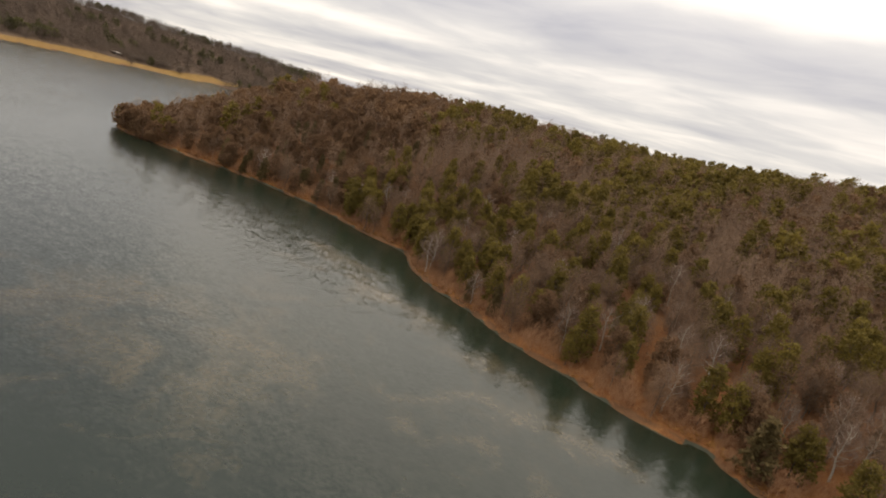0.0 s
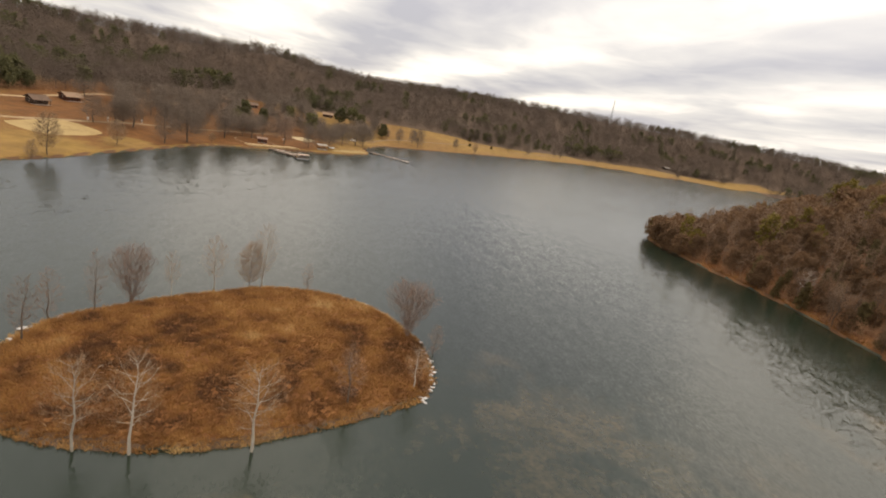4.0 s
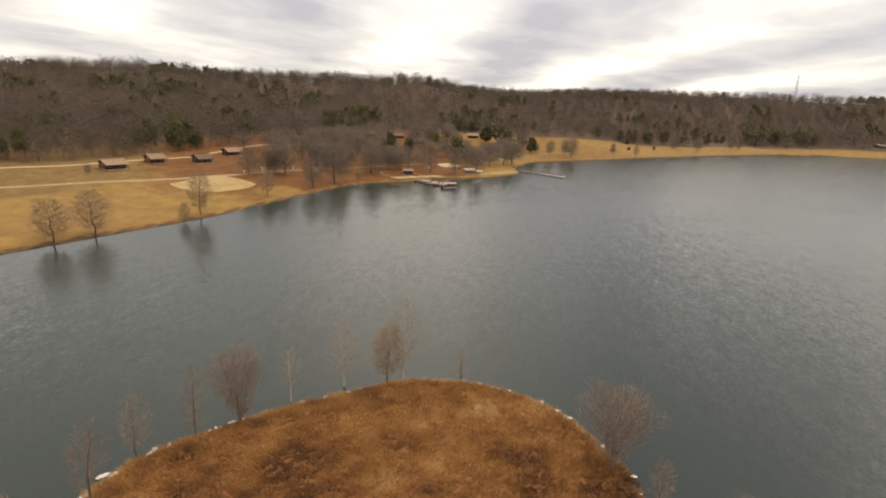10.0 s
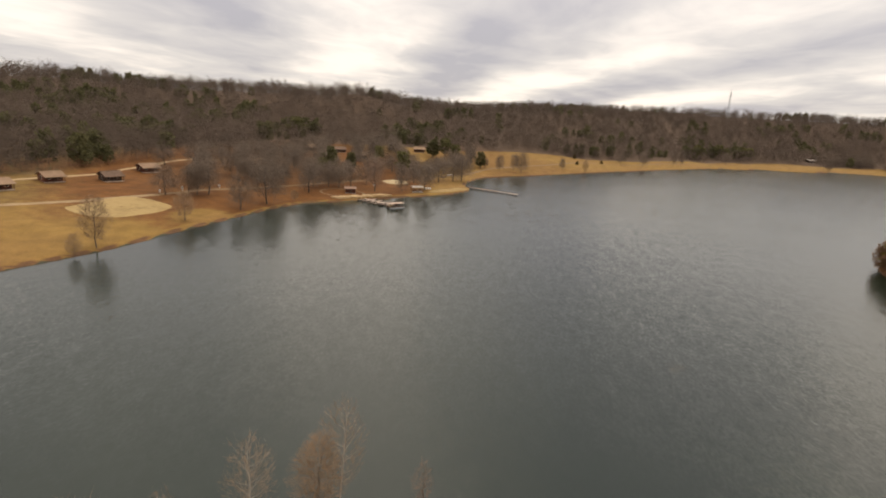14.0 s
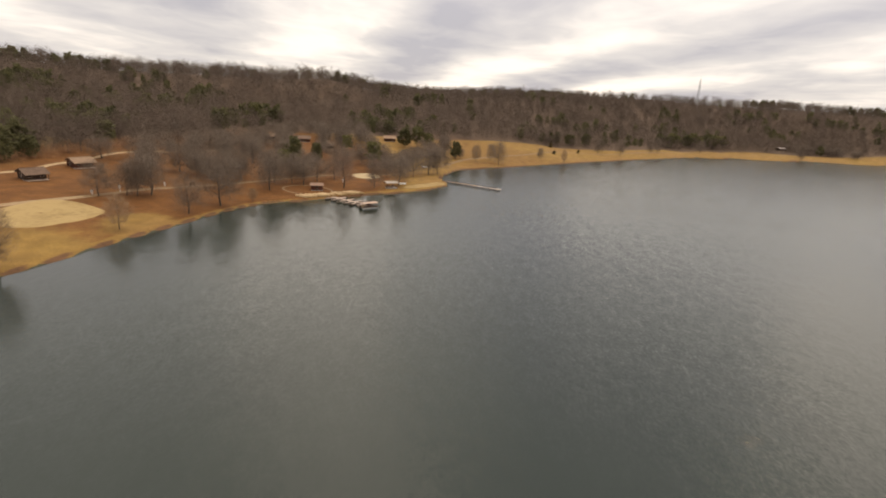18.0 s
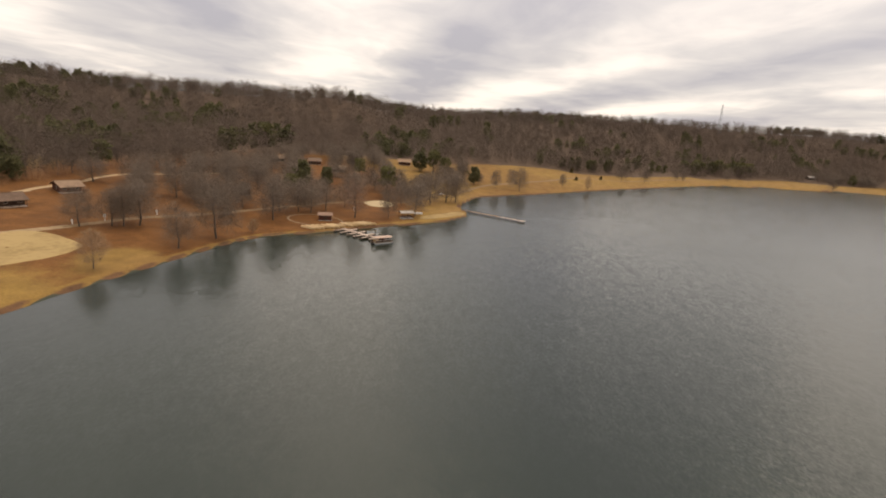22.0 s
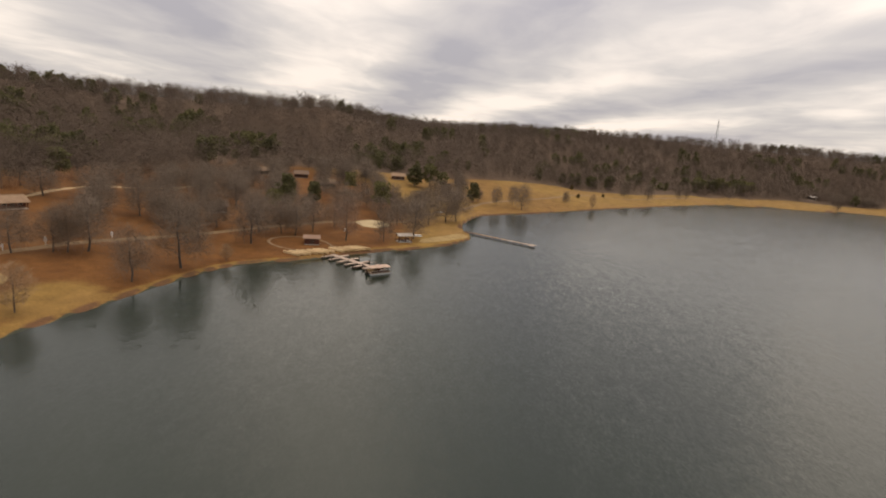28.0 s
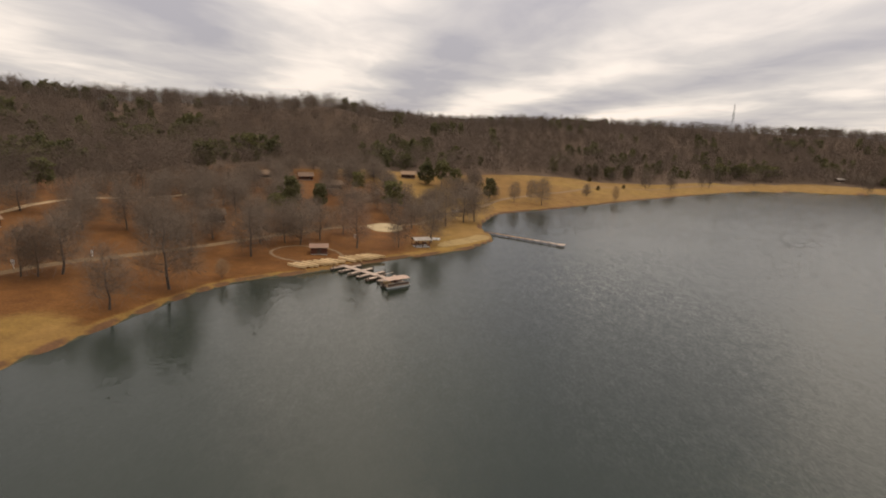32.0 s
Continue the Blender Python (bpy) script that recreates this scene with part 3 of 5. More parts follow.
def leaf_tufts(r, centres, sizes, each, leaf):
    """Clumps of small pointed sprays round the given centres."""
    n = len(centres) * each
    c = np.repeat(centres, each, 0)
    s = np.repeat(sizes, each)[:, None]
    out = unit(r.normal(size=(n, 3)) * (1, 1, 0.8) + (0, 0, 0.25))
    p = c + out * s * r.uniform(0.3, 1.0, (n, 1))
    way = unit(out + r.normal(0, 0.5, (n, 3)))
    side = unit(np.cross(way, r.normal(size=(n, 3))))
    big = leaf * r.uniform(0.6, 1.35, (n, 1))
    v = np.stack([p - side * big * 0.5 - way * big * 0.3, p + side * big * 0.5 - way * big * 0.3, p + way * big], 1).reshape(-1, 3)
    return v, np.arange(3 * n).reshape(-1, 3)


def pine_form(seed, h=11.0, spread=2.6, start=0.3, clumps=60, each=14, leaf=0.55, shape="pine"):
    """Trunk with limbs, and needle clumps, of an evergreen of height h."""
    r = np.random.RandomState(seed)
    wood = Form()
    bend = r.normal(0, 0.025 * h, 2)
    for k in range(4):
        p, q = k / 4, (k + 1) / 4
        wood.rod((*(bend * p), h * 0.95 * p - 0.2 * (k == 0)), (*(bend * q), h * 0.95 * q), 0.017 * h * (1 - 0.9 * p), 0.017 * h * (1 - 0.9 * q), 5)
    centres, sizes = [], []
    for k in range(clumps):
        g = (k + r.uniform(0, 1)) / clumps
        u = start + (1 - start) * g
        reach = spread * ((0.75 * math.sin(math.pi * (0.22 + 0.7 * g)) + 0.25) if shape == "pine" else (1.02 - g) ** 0.75 if shape == "cedar" else 1.05 - 0.95 * g)
        a = k * 2.4 + r.uniform(-0.6, 0.6)
        d = reach * math.sqrt(r.uniform(0.12, 1.0)) * r.uniform(0.8, 1.15)
        c = np.array([*(bend * u) + d * np.array([math.cos(a), math.sin(a)]), h * u * 0.97 + r.normal(0, 0.02 * h)])
        centres.append(c)
        sizes.append(spread * r.uniform(0.22, 0.4))
        if k % 2 == 0 and shape == "pine":
            wood.rod((*(bend * u), h * u * 0.93), c, 0.004 * h, 0.01, 3)
    return wood.arrays(), leaf_tufts(r, np.array(centres), np.array(sizes), each, leaf)


def joined(forms, spots, seed):
    """One run of corners and triangles from forms set at rows of x, y, z, scale; with a tone a tree."""
    r = np.random.RandomState(seed)
    vs, fs, tones, base = [], [], [], 0
    kind = r.randint(0, len(forms), len(spots))
    for k, (v, f) in enumerate(forms):
        s = spots[kind == k]
        if not len(s):
            continue
        a = r.uniform(0, 6.28, len(s))
        c, n = np.cos(a)[:, None], np.sin(a)[:, None]
        wide, tall = s[:, 3:4] * r.uniform(0.85, 1.2, (len(s), 1)), s[:, 3:4] * r.uniform(0.85, 1.15, (len(s), 1))
        x = (v[None, :, 0] * c - v[None, :, 1] * n) * wide + s[:, 0:1]
        y = (v[None, :, 0] * n + v[None, :, 1] * c) * wide + s[:, 1:2]
        z = v[None, :, 2] * tall + s[:, 2:3]
        vs.append(np.stack([x, y, z], 2).reshape(-1, 3))
        fs.append((f[None] + (np.arange(len(s)) * len(v))[:, None, None]).reshape(-1, 3) + base)
        tones.append(np.repeat(r.uniform(0, 1, len(s)), len(v)))
        base += len(s) * len(v)
    return np.vstack(vs), np.vstack(fs), np.concatenate(tones)


def both(form):
    (v, f), (w, g) = form
    return np.vstack([v, w]), np.vstack([f, g + len(v)])


# ---- ground and water ----


def spaced(low, high, fine, far, growth=1.16):
    mid = list(np.arange(low, high + fine / 2, fine))
    for sign, edge in ((1, high), (-1, low)):
        step, at, out = fine, edge, []
        while abs(at - edge) < far:
            step *= growth
            at += sign * step
            out.append(at)
        mid = mid + out if sign > 0 else out[::-1] + mid
    return np.array(mid)


gx, gy = spaced(-150, 240, 1.8, 3600), spaced(-110, 380, 1.8, 3600)
GX, GY = np.meshgrid(gx, gy)
flat_xy = np.column_stack([GX.ravel(), GY.ravel()])
GZ = ground_height(flat_xy)
rows, cols = GX.shape
i = np.arange(rows * cols).reshape(rows, cols)
quads = np.stack([i[:-1, :-1], i[:-1, 1:], i[1:, 1:], i[1:, :-1]], -1).reshape(-1, 4)
shore_d, isle_d, park_d = signed(flat_xy, LAKE), -signed(flat_xy, ISLE), signed(flat_xy, PARK)
openness = np.clip(0.5 - park_d / 10, 0, 1) * (shore_d > -2)
ring = np.where(shore_d > -3, np.exp(-((shore_d - 0.4) / 0.8) ** 2), 0)
east = flat_xy[:, 0] > 40
east &= (flat_xy[:, 1] < 125) & (flat_xy[:, 0] < 180)
band = np.where(east, np.exp(-np.clip(shore_d - 2, 0, 99) / np.where(flat_xy[:, 1] < 0, 60, 40)), 0) + np.clip(isle_d / 1.5, 0, 1)
strewn = np.exp(-((((flat_xy[:, 0] + 76) / 62) ** 2 + ((flat_xy[:, 1] - 200) / 112) ** 2) ** 2)) * 1.1 * np.clip((shore_d - 0.5) / 2.0, 0, 1)
upland = np.clip((shore_d - 32) / 10, 0, 1) * np.clip((-98 - flat_xy[:, 0]) / 12, 0, 1) * (flat_xy[:, 1] < 200)
strewn = np.maximum(strewn, 0.46 * np.exp(-(((flat_xy[:, 0] - 25) / 75) ** 2 + ((flat_xy[:, 1] - 310) / 75) ** 2) ** 2) * np.clip(shore_d - 1, 0, 1))
strewn *= 1 - 0.8 * np.exp(-(((flat_xy[:, 0] + 78) / 12) ** 2 + ((flat_xy[:, 1] - 84) / 17) ** 2) ** 2)
strewn *= 1 - 0.75 * np.exp(-(((flat_xy[:, 0] + 68) / 7) ** 2 + ((flat_xy[:, 1] - 115) / 10) ** 2) ** 2)
me = raw_mesh("ground", np.column_stack([flat_xy, GZ]), quads, GROUND,
              extra={"grass": openness, "russet": np.clip(band, 0, 1), "strewn": np.clip(strewn, 0, 1), "dull": upland * 0.55, "bank": np.clip(ring, 0, 1), "bed": (GZ < -0.08).astype(float)})
me.polygons.foreach_set("use_smooth", np.ones(len(me.polygons), bool))
GROUND_Z = GZ.reshape(GX.shape)


def height_at(x, y):
    """Height of the finished ground sheet."""
    i = int(np.clip(np.searchsorted(gx, x) - 1, 0, len(gx) - 2))
    j = int(np.clip(np.searchsorted(gy, y) - 1, 0, len(gy) - 2))
    s, t = (x - gx[i]) / (gx[i + 1] - gx[i]), (y - gy[j]) / (gy[j + 1] - gy[j])
    g = GROUND_Z
    return float((g[j, i] * (1 - s) + g[j, i + 1] * s) * (1 - t) + (g[j + 1, i] * (1 - s) + g[j + 1, i + 1] * s) * t)


tagged(new("ground", me), "dry tan grassland and brown leaf-littered hills round a lake", "ground", kind="structure")

wx, wy = np.arange(-160, 424, 4.0), np.arange(-300, 504, 4.0)
WX, WY = np.meshgrid(wx, wy)
wxy = np.column_stack([WX.ravel(), WY.ravel()])
i = np.arange(WX.size).reshape(WX.shape)
# weed grows between the island and the eastern headland, along its shore, and in small spots further out
weedy = np.zeros(len(wxy))
for x, y, rx, ry, gain in ((33, -15, 15, 13, 1.0), (38, -36, 22, 14, 0.9), (78, -14, 5, 18, 1.0), (66, -48, 6, 20, 0.9), (9, -33, 12, 7, 1.1), (13.6, 47.5, 3, 3, 0.9),
                           (31, 44, 5, 4, 0.8), (34.5, 37.8, 4, 3, 0.8), (80, -8, 4, 10, 1.15), (73, -27, 4, 10, 1.2), (70, -38, 4, 8, 1.15), (66.5, -48, 4, 8, 1.1), (60, -66, 4, 9, 1.1), (28, -15, 8, 8, 1.0), (29, -2, 5, 6, 0.9),
                           (19.5, 73, 3, 3, 0.8), (52, -58, 22, 18, 0.8), (42, -28, 36, 28, 0.78), (70, -30, 7, 40, 0.85), (0, -45, 30, 12, 0.55)):
    weedy = np.maximum(weedy, gain * np.exp(-(((wxy[:, 0] - x) / rx) ** 2 + ((wxy[:, 1] - y) / ry) ** 2) ** 1.5))
to_shore = -signed(wxy, LAKE)
lee = np.exp(-np.clip(to_shore, 0, 99) / np.where(wxy[:, 0] > 40, 14, 12)) + 0.8 * np.exp(-np.clip(signed(wxy, ISLE), 0, 99) / 3.0)
lee = np.clip(lee, 0, 1) * (wxy[:, 1] < 330)
me = raw_mesh("lake_water", np.column_stack([wxy, 0 * wxy[:, 0]]),
              np.stack([i[:-1, :-1], i[:-1, 1:], i[1:, 1:], i[1:, :-1]], -1).reshape(-1, 4), WATER, extra={"weed": weedy, "lee": lee})
tagged(new("water", me), "grey-green rippled lake water under an overcast sky", "water", kind="structure")


def draped(name, line, width, material, label, category, lift=0.05, closed=False, step=2.0, seed=1):
    """A strip of the given width that follows the ground along a line."""
    p = dense(line, step, closed)
    t = unit(np.gradient(p, axis=0))
    side = np.stack([-t[:, 1], t[:, 0]], 1)
    r = np.random.RandomState(seed)
    lanes = 5
    rowsv = []
    for k in range(lanes):
        o = (k / (lanes - 1) - 0.5) * width
        q = p + side * (o + (r.uniform(-0.25, 0.25, (len(p), 1)) if k in (0, lanes - 1) else 0))
        rowsv.append(np.column_stack([q, ground_height(q) + lift - 0.10 * (k in (0, lanes - 1))]))
    v = np.stack(rowsv, 1).reshape(-1, 3)
    i = np.arange(len(p) * lanes).reshape(len(p), lanes)
    f = np.stack([i[:-1, :-1], i[1:, :-1], i[1:, 1:], i[:-1, 1:]], -1).reshape(-1, 4)
    return tagged(new(name, raw_mesh(name, v, f, material)), label, category, kind="structure")


def patch(name, ring_points, material, label, category, lift=0.06, step=1.6):
    """A flat irregular patch laid on the ground inside a ring."""
    ring_line = ragged(dense(ring_points, step, True), 0.9, len(ring_points))
    c = ring_line.mean(0)
    rings = [c + (ring_line - c) * s for s in (0.02, 0.25, 0.5, 0.7, 0.85, 0.95, 1.0)]
    v = np.vstack([np.column_stack([q, ground_height(q) + lift - 0.12 * (k == 6)]) for k, q in enumerate(rings)])
    n = len(ring_line)
    i = np.arange(7 * n).reshape(7, n)
    f = np.stack([i[:-1], np.roll(i[:-1], -1, 1), np.roll(i[1:], -1, 1), i[1:]], -1).reshape(-1, 4)
    return tagged(new(name, raw_mesh(name, v, f, material)), label, category, kind="structure")


# ---- woods ----
rng = np.random.RandomState(11)


def scatter(low, high, gap, seed):
    """Jittered spots over a rectangle, about gap metres apart."""
    r = np.random.RandomState(seed)
    xs, ys = np.arange(low[0], high[0], gap), np.arange(low[1], high[1], gap)
    X, Y = np.meshgrid(xs, ys)
    p = np.column_stack([X.ravel(), Y.ravel()]) + r.uniform(-0.48, 0.48, (X.size, 2)) * gap
    return p


def wooded(p, shore=3.0):
    keep = (signed(p, LAKE) > shore) & (signed(p, PARK) > 2.0)
    return p[keep]


# hills to the west and north, in three belts of distance
hill = wooded(scatter((-520, 60), (760, 860), 5.9, 21))
away = np.hypot(hill[:, 0], hill[:, 1])
bearing = np.degrees(np.arctan2(-hill[:, 0], hill[:, 1]))
hill_z = ground_height(hill)
crest = np.hypot(*(hill - (0, 0)).T) < 560 + 290 * np.clip((15 - bearing) / 45, 0, 1)
keep = (bearing > -48) & (bearing < 68) & crest & ~((hill[:, 0] > 60) & (hill[:, 1] < 330))
hill, away, hill_z = hill[keep], away[keep], hill_z[keep]
keep = rng.uniform(0, 1, len(hill)) < np.where(away < 260, 1.0, np.where(away < 420, 0.85, 0.7))
hill, away, hill_z = hill[keep], away[keep], hill_z[keep]
green = 0.75 * lattice(hill[:, 0], hill[:, 1], 40, 31) + 0.7 * lattice(hill[:, 0], hill[:, 1], 15, 32) + rng.uniform(-0.6, 0.6, len(hill))
is_pine = green > np.where(away < 420, 0.60, 0.74)
scale = rng.uniform(0.7, 1.2, len(hill))
spots = np.column_stack([hill, hill_z, scale])
near_bare = [both((bare_form(s, 8.6, 2.6, 0.3, 5, 1, 60, 0.07, 0.85)[0], haze_form(s, 9.5, 4.4, 520, 0.072, 0.12, 10))) for s in range(40, 45)]
mid_bare = [haze_form(s, 9.5, 4.6, 380, 0.10, 0.08, 9) for s in range(50, 55)]
far_bare = [haze_form(s, 9.4, 4.8, 240, 0.15, 0.02, 8) for s in range(60, 64)]
near_pine = [pine_form(s, 8.2, 2.7, 0.12, 40, 18, 0.6)[1] for s in range(70, 74)]
far_pine = [pine_form(s, 8.0, 2.7, 0.12, 24, 14, 0.85)[1] for s in range(80, 84)]
for low, high, forms, leafy, seed in ((0, 270, near_bare, near_pine, 1), (270, 430, mid_bare, far_pine, 2), (430, 2000, far_bare, far_pine, 3)):
    belt = (away >= low) & (away < high)
    v, f, tone = joined(forms, spots[belt & ~is_pine], seed)
    tagged(new("bare_woods", raw_mesh("bare_woods", v, f, HILL_TWIG, tone)), "grey-brown leafless winter woods covering the hillside", "woods", kind="stuff")
    v, f, tone = joined(leafy, spots[belt & is_pine], seed + 10)
    tagged(new("pine_woods", raw_mesh("pine_woods", v, f, DARK_LEAF, tone)), "dark green pines scattered among bare hillside trees", "woods", kind="stuff")
# ---- end of woods ----
# ---- trees of the eastern headland ----


class Kind:
    """Shared meshes of one form of tree: trunk and crown, of height h and half-width w."""

    def __init__(self, form, h, w, wood, leaf):
        (v, f), (a, b) = form
        self.trunk, self.crown, self.h, self.w = raw_mesh("trunk", v, f, wood), raw_mesh("crown", a, b, leaf), h, w


def plant(name, kind, x, y, h, w, label, category, group, turn=0.0, sink=0.05):
    t = new(name)
    t.location = (x, y, max(height_at(x, y), -0.6) - sink)
    t.rotation_euler = (0, 0, radians(turn))
    t.scale = (w / kind.w, w / kind.w, h / kind.h)
    part("trunk", kind.trunk, None, t)
    part("crown", kind.crown, None, t)
    return tagged(t, label, category, group)


SYCAMORE_TWIG = bark("sycamore_twigs", (0.22, 0.145, 0.085), (0.42, 0.285, 0.175))
OAKS = [Kind(crowned_form(s), 10, 4.2, BROWN_BARK, OAK_TWIG) for s in (1, 2, 3, 4)]
WOOD_BARE = [Kind(crowned_form(s, 8.5, 2.6, 1100, 0.036, 500, 0.28, 14, 3, lobes=9, lift=0.8), 8.5, 2.6, GREY_TWIG, BROWN_TWIG if s == 5 else MAUVE_TWIG) for s in (5, 6, 7)]
WOOD_PALE = [Kind(crowned_form(s, 8.5, 2.6, 700, 0.034, 500, 0.28, 16, 4, lobes=9, lift=0.8), 8.5, 2.6, PALE_TWIG, WILLOW_TWIG) for s in (8,)]
CYPRESSES = [Kind(bare_form(s, 9, 2.3, 0.18, 30, 3, 3600, 0.030, 0.75, lift=0.4, shape="oval", girth=0.012), 9, 2.2, GREY_TWIG, TAN_TWIG) for s in (9, 10, 11)]
CONES = [Kind(bare_form(s, 8, 1.5, 0.16, 22, 2, 800, 0.026, 0.6, lift=0.5, shape="oval", girth=0.013), 8, 1.6, GREY_TWIG, RUSSET_TWIG) for s in (12, 13)]
SYCAMORES = [Kind(bare_form(s, 9, 2.3, 0.3, 20, 3, 1000, 0.021, 0.8, lift=0.75, shape="oval", girth=0.014), 9, 2.4, PALE_TWIG, SYCAMORE_TWIG) for s in (14, 15, 16)]
VASES = [Kind(bare_form(s, 7.5, 3.1, 0.16, 56, 5, 2600, 0.026, 1.0, lift=1.0, shape="vase", stems=8, girth=0.018), 7.5, 3.2, WILLOW_TWIG, WILLOW_TWIG) for s in (17, 18)]
PINES = [Kind(pine_form(s, 9.5, 2.2, 0.15, 64, 40, 0.30), 9.5, 2.6, BROWN_BARK, PINE_LEAF) for s in (19, 20, 21)]
FIELD_PINES = [Kind(pine_form(s, 10, 2.9, 0.34, 40, 40, 0.40), 10, 3.2, BROWN_BARK, FIELD_LEAF) for s in (32, 33, 34)]
DARK_PINES = [Kind(pine_form(s, 10, 2.9, 0.18, 60, 28, 0.52), 10, 3.2, BROWN_BARK, DARK_LEAF) for s in (22, 23, 24)]
WITHERED = [Kind(pine_form(s, 7.0, 2.4, 0.10, 60, 40, 0.26), 7.0, 2.7, GREY_TWIG, WITHERED_LEAF) for s in (27, 28, 29)]
CEDARS = [Kind(pine_form(s, 7, 2.0, 0.06, 60, 32, 0.38, "cedar"), 7, 2.3, BROWN_BARK, CEDAR_LEAF) for s in (25, 26)]

head = scatter((58, -165), (300, 140), 3.1, 41)
head = head[(signed(head, LAKE) > np.where(head[:, 1] > -15, 0.9, 1.6))]
inland = signed(head, LAKE)
r = np.random.RandomState(42)
keep = r.uniform(0, 1, len(head)) < np.where((head[:, 1] < -45) & (inland < 30), 0.8, 0.97)
head, inland = head[keep], inland[keep]
head_z = ground_height(head)
leafy = 0.45 * lattice(head[:, 0], head[:, 1], 24, 43) + 0.4 * lattice(head[:, 0], head[:, 1], 9, 44) + r.uniform(-0.9, 0.9, len(head))
olive = leafy > np.where(head[:, 1] > 22, 0.86, np.where(head[:, 1] > 0, 0.62, np.where(head[:, 1] < -62, 0.42, np.where(inland < 26, 0.02, 0.38))))
brown = ~olive & (r.uniform(0, 1, len(head)) < np.where((head[:, 1] > 22) | ((inland < 9) & (head[:, 1] > -20)), 0.6, np.where(inland < 12, 0.35, 0.16)))
kind_of = np.where(olive, 1, np.where(brown, 2, 0))
size = r.uniform(0.7, 1.12, len(head)) * np.where((inland < 12) & (head[:, 1] < 0), 0.95, 1.0)
order = np.argsort(np.hypot(head[:, 0] - 70, (head[:, 1] + 20) * 0.7))
singles = {0: 0, 1: 0, 2: 0}
single = np.zeros(len(head), bool)
for n in order:
    k = int(kind_of[n])
    if singles[k] >= 240:
        continue
    singles[k] += 1
    single[n] = True
    (x, y), s = head[n], size[n]
    if k == 1 and r.uniform() < (1.0 if y > 18 else 0.08):
        plant("cedar", CEDARS[n % 2], x, y, 6.0 * s, 1.7 * s, "bronze-green cedar with a dense pointed crown on the headland", "tree", "cedars on the headland", r.uniform(0, 360))
    elif k == 2:
        plant("withered_oak", WITHERED[n % 3], x, y, 6.4 * s, 2.2 * s, "small oak still holding its withered brown leaves on the headland", "tree", "withered oaks on the headland", r.uniform(0, 360))
    elif k == 1:
        plant("pine_tree", PINES[n % 3], x, y, 8.6 * s, 2.1 * s, "olive-green pine with tufted boughs on the wooded headland", "tree", "pines on the headland", r.uniform(0, 360))
    elif r.uniform() < 0.16:
        plant("bare_tree", WOOD_PALE[0], x, y, 8.0 * s, 2.5 * s, "pale-barked leafless tree among pines on the headland", "tree", "bare trees on the headland", r.uniform(0, 360))
    else:
        plant("bare_tree", WOOD_BARE[n % 3], x, y, 8.2 * s, 2.5 * s, "grey-brown leafless tree with fine twigs on the headland", "tree", "bare trees on the headland", r.uniform(0, 360))
rest = np.column_stack([head, head_z, size])
low_bare = [both((bare_form(s, 8.2, 1.9, 0.3, 5, 1, 40, 0.06, 0.9, lift=0.8)[0], haze_form(s, 8.5, 2.8, 290, 0.06, 0.12, 8))) for s in range(90, 94)]
low_pine = [pine_form(s, 8.8, 2.05, 0.18, 32, 18, 0.48)[1] for s in range(94, 98)]
low_brown = [pine_form(s, 7.0, 2.3, 0.10, 30, 16, 0.5)[1] for s in range(98, 101)]
for mask, forms, material, name, label in ((~single & brown, low_brown, WITHERED_LEAF, "withered_woods", "brown withered oaks among bare trees on the headland slope"),
                                           (~single & ~olive & ~brown, low_bare, MAUVE_TWIG, "bare_woods", "grey-brown leafless woods on the headland slope"),
                                           (~single & olive, low_pine, PINE_LEAF, "pine_woods", "olive-green pines among bare trees on the headland slope")):
    v, f, tone = joined(forms, rest[mask], 45)
    tagged(new(name, raw_mesh(name, v, f, material, tone)), label, "woods", kind="stuff")
for n, (x, y, h) in enumerate(((97.0, 84.0, 6.4), (96.6, 88.5, 7.2), (97.4, 93.0, 7.6), (96.9, 97.0, 6.8), (97.9, 101.0, 7.4), (98.8, 105.5, 6.6), (101.0, 108.5, 6.0))):
    plant("withered_oak", WITHERED[n % 3], x, y, h, 2.9, "small oak still holding its withered brown leaves on the headland", "tree", "withered oaks on the headland", n * 70)
plant("cedar", CEDARS[0], 71.6, -82.5, 7.0, 2.6, "bronze-green round cedar standing at the water's edge", "tree", "", 40)
plant("snag", SYCAMORES[0], 79.4, -92.3, 5.5, 1.8, "bleached white dead tree on the leaf-strewn bank", "tree", "", 10)
plant("snag", SYCAMORES[1], 92.5, -52.5, 6.0, 2.2, "bleached pale dead tree leaning among pines", "tree", "", 80)

# brush under the headland trees and along its bank
brush_at = scatter((58, -120), (190, 125), 1.45, 51)
brush_d = signed(brush_at, LAKE)
brush_at = brush_at[(brush_d > 0.5) & (brush_d < 45)]
brush = [bare_form(s, 2.3, 1.1, 0.05, 6, 1, 80, 0.04, 0.7, lift=1.0, shape="vase", stems=3)[1] for s in (101, 102, 103)]
brush_d = signed(brush_at, LAKE)
tall = np.random.RandomState(52).uniform(0.5, 1.1, len(brush_at)) * np.where(brush_d < 7, 1.35, 1.0)
v, f, tone = joined(brush, np.column_stack([brush_at, ground_height(brush_at), tall]), 53)
tagged(new("underbrush", raw_mesh("underbrush", v, f, RUST_TWIG, tone)), "russet brush and dead stalks on the headland bank", "underbrush", kind="stuff")

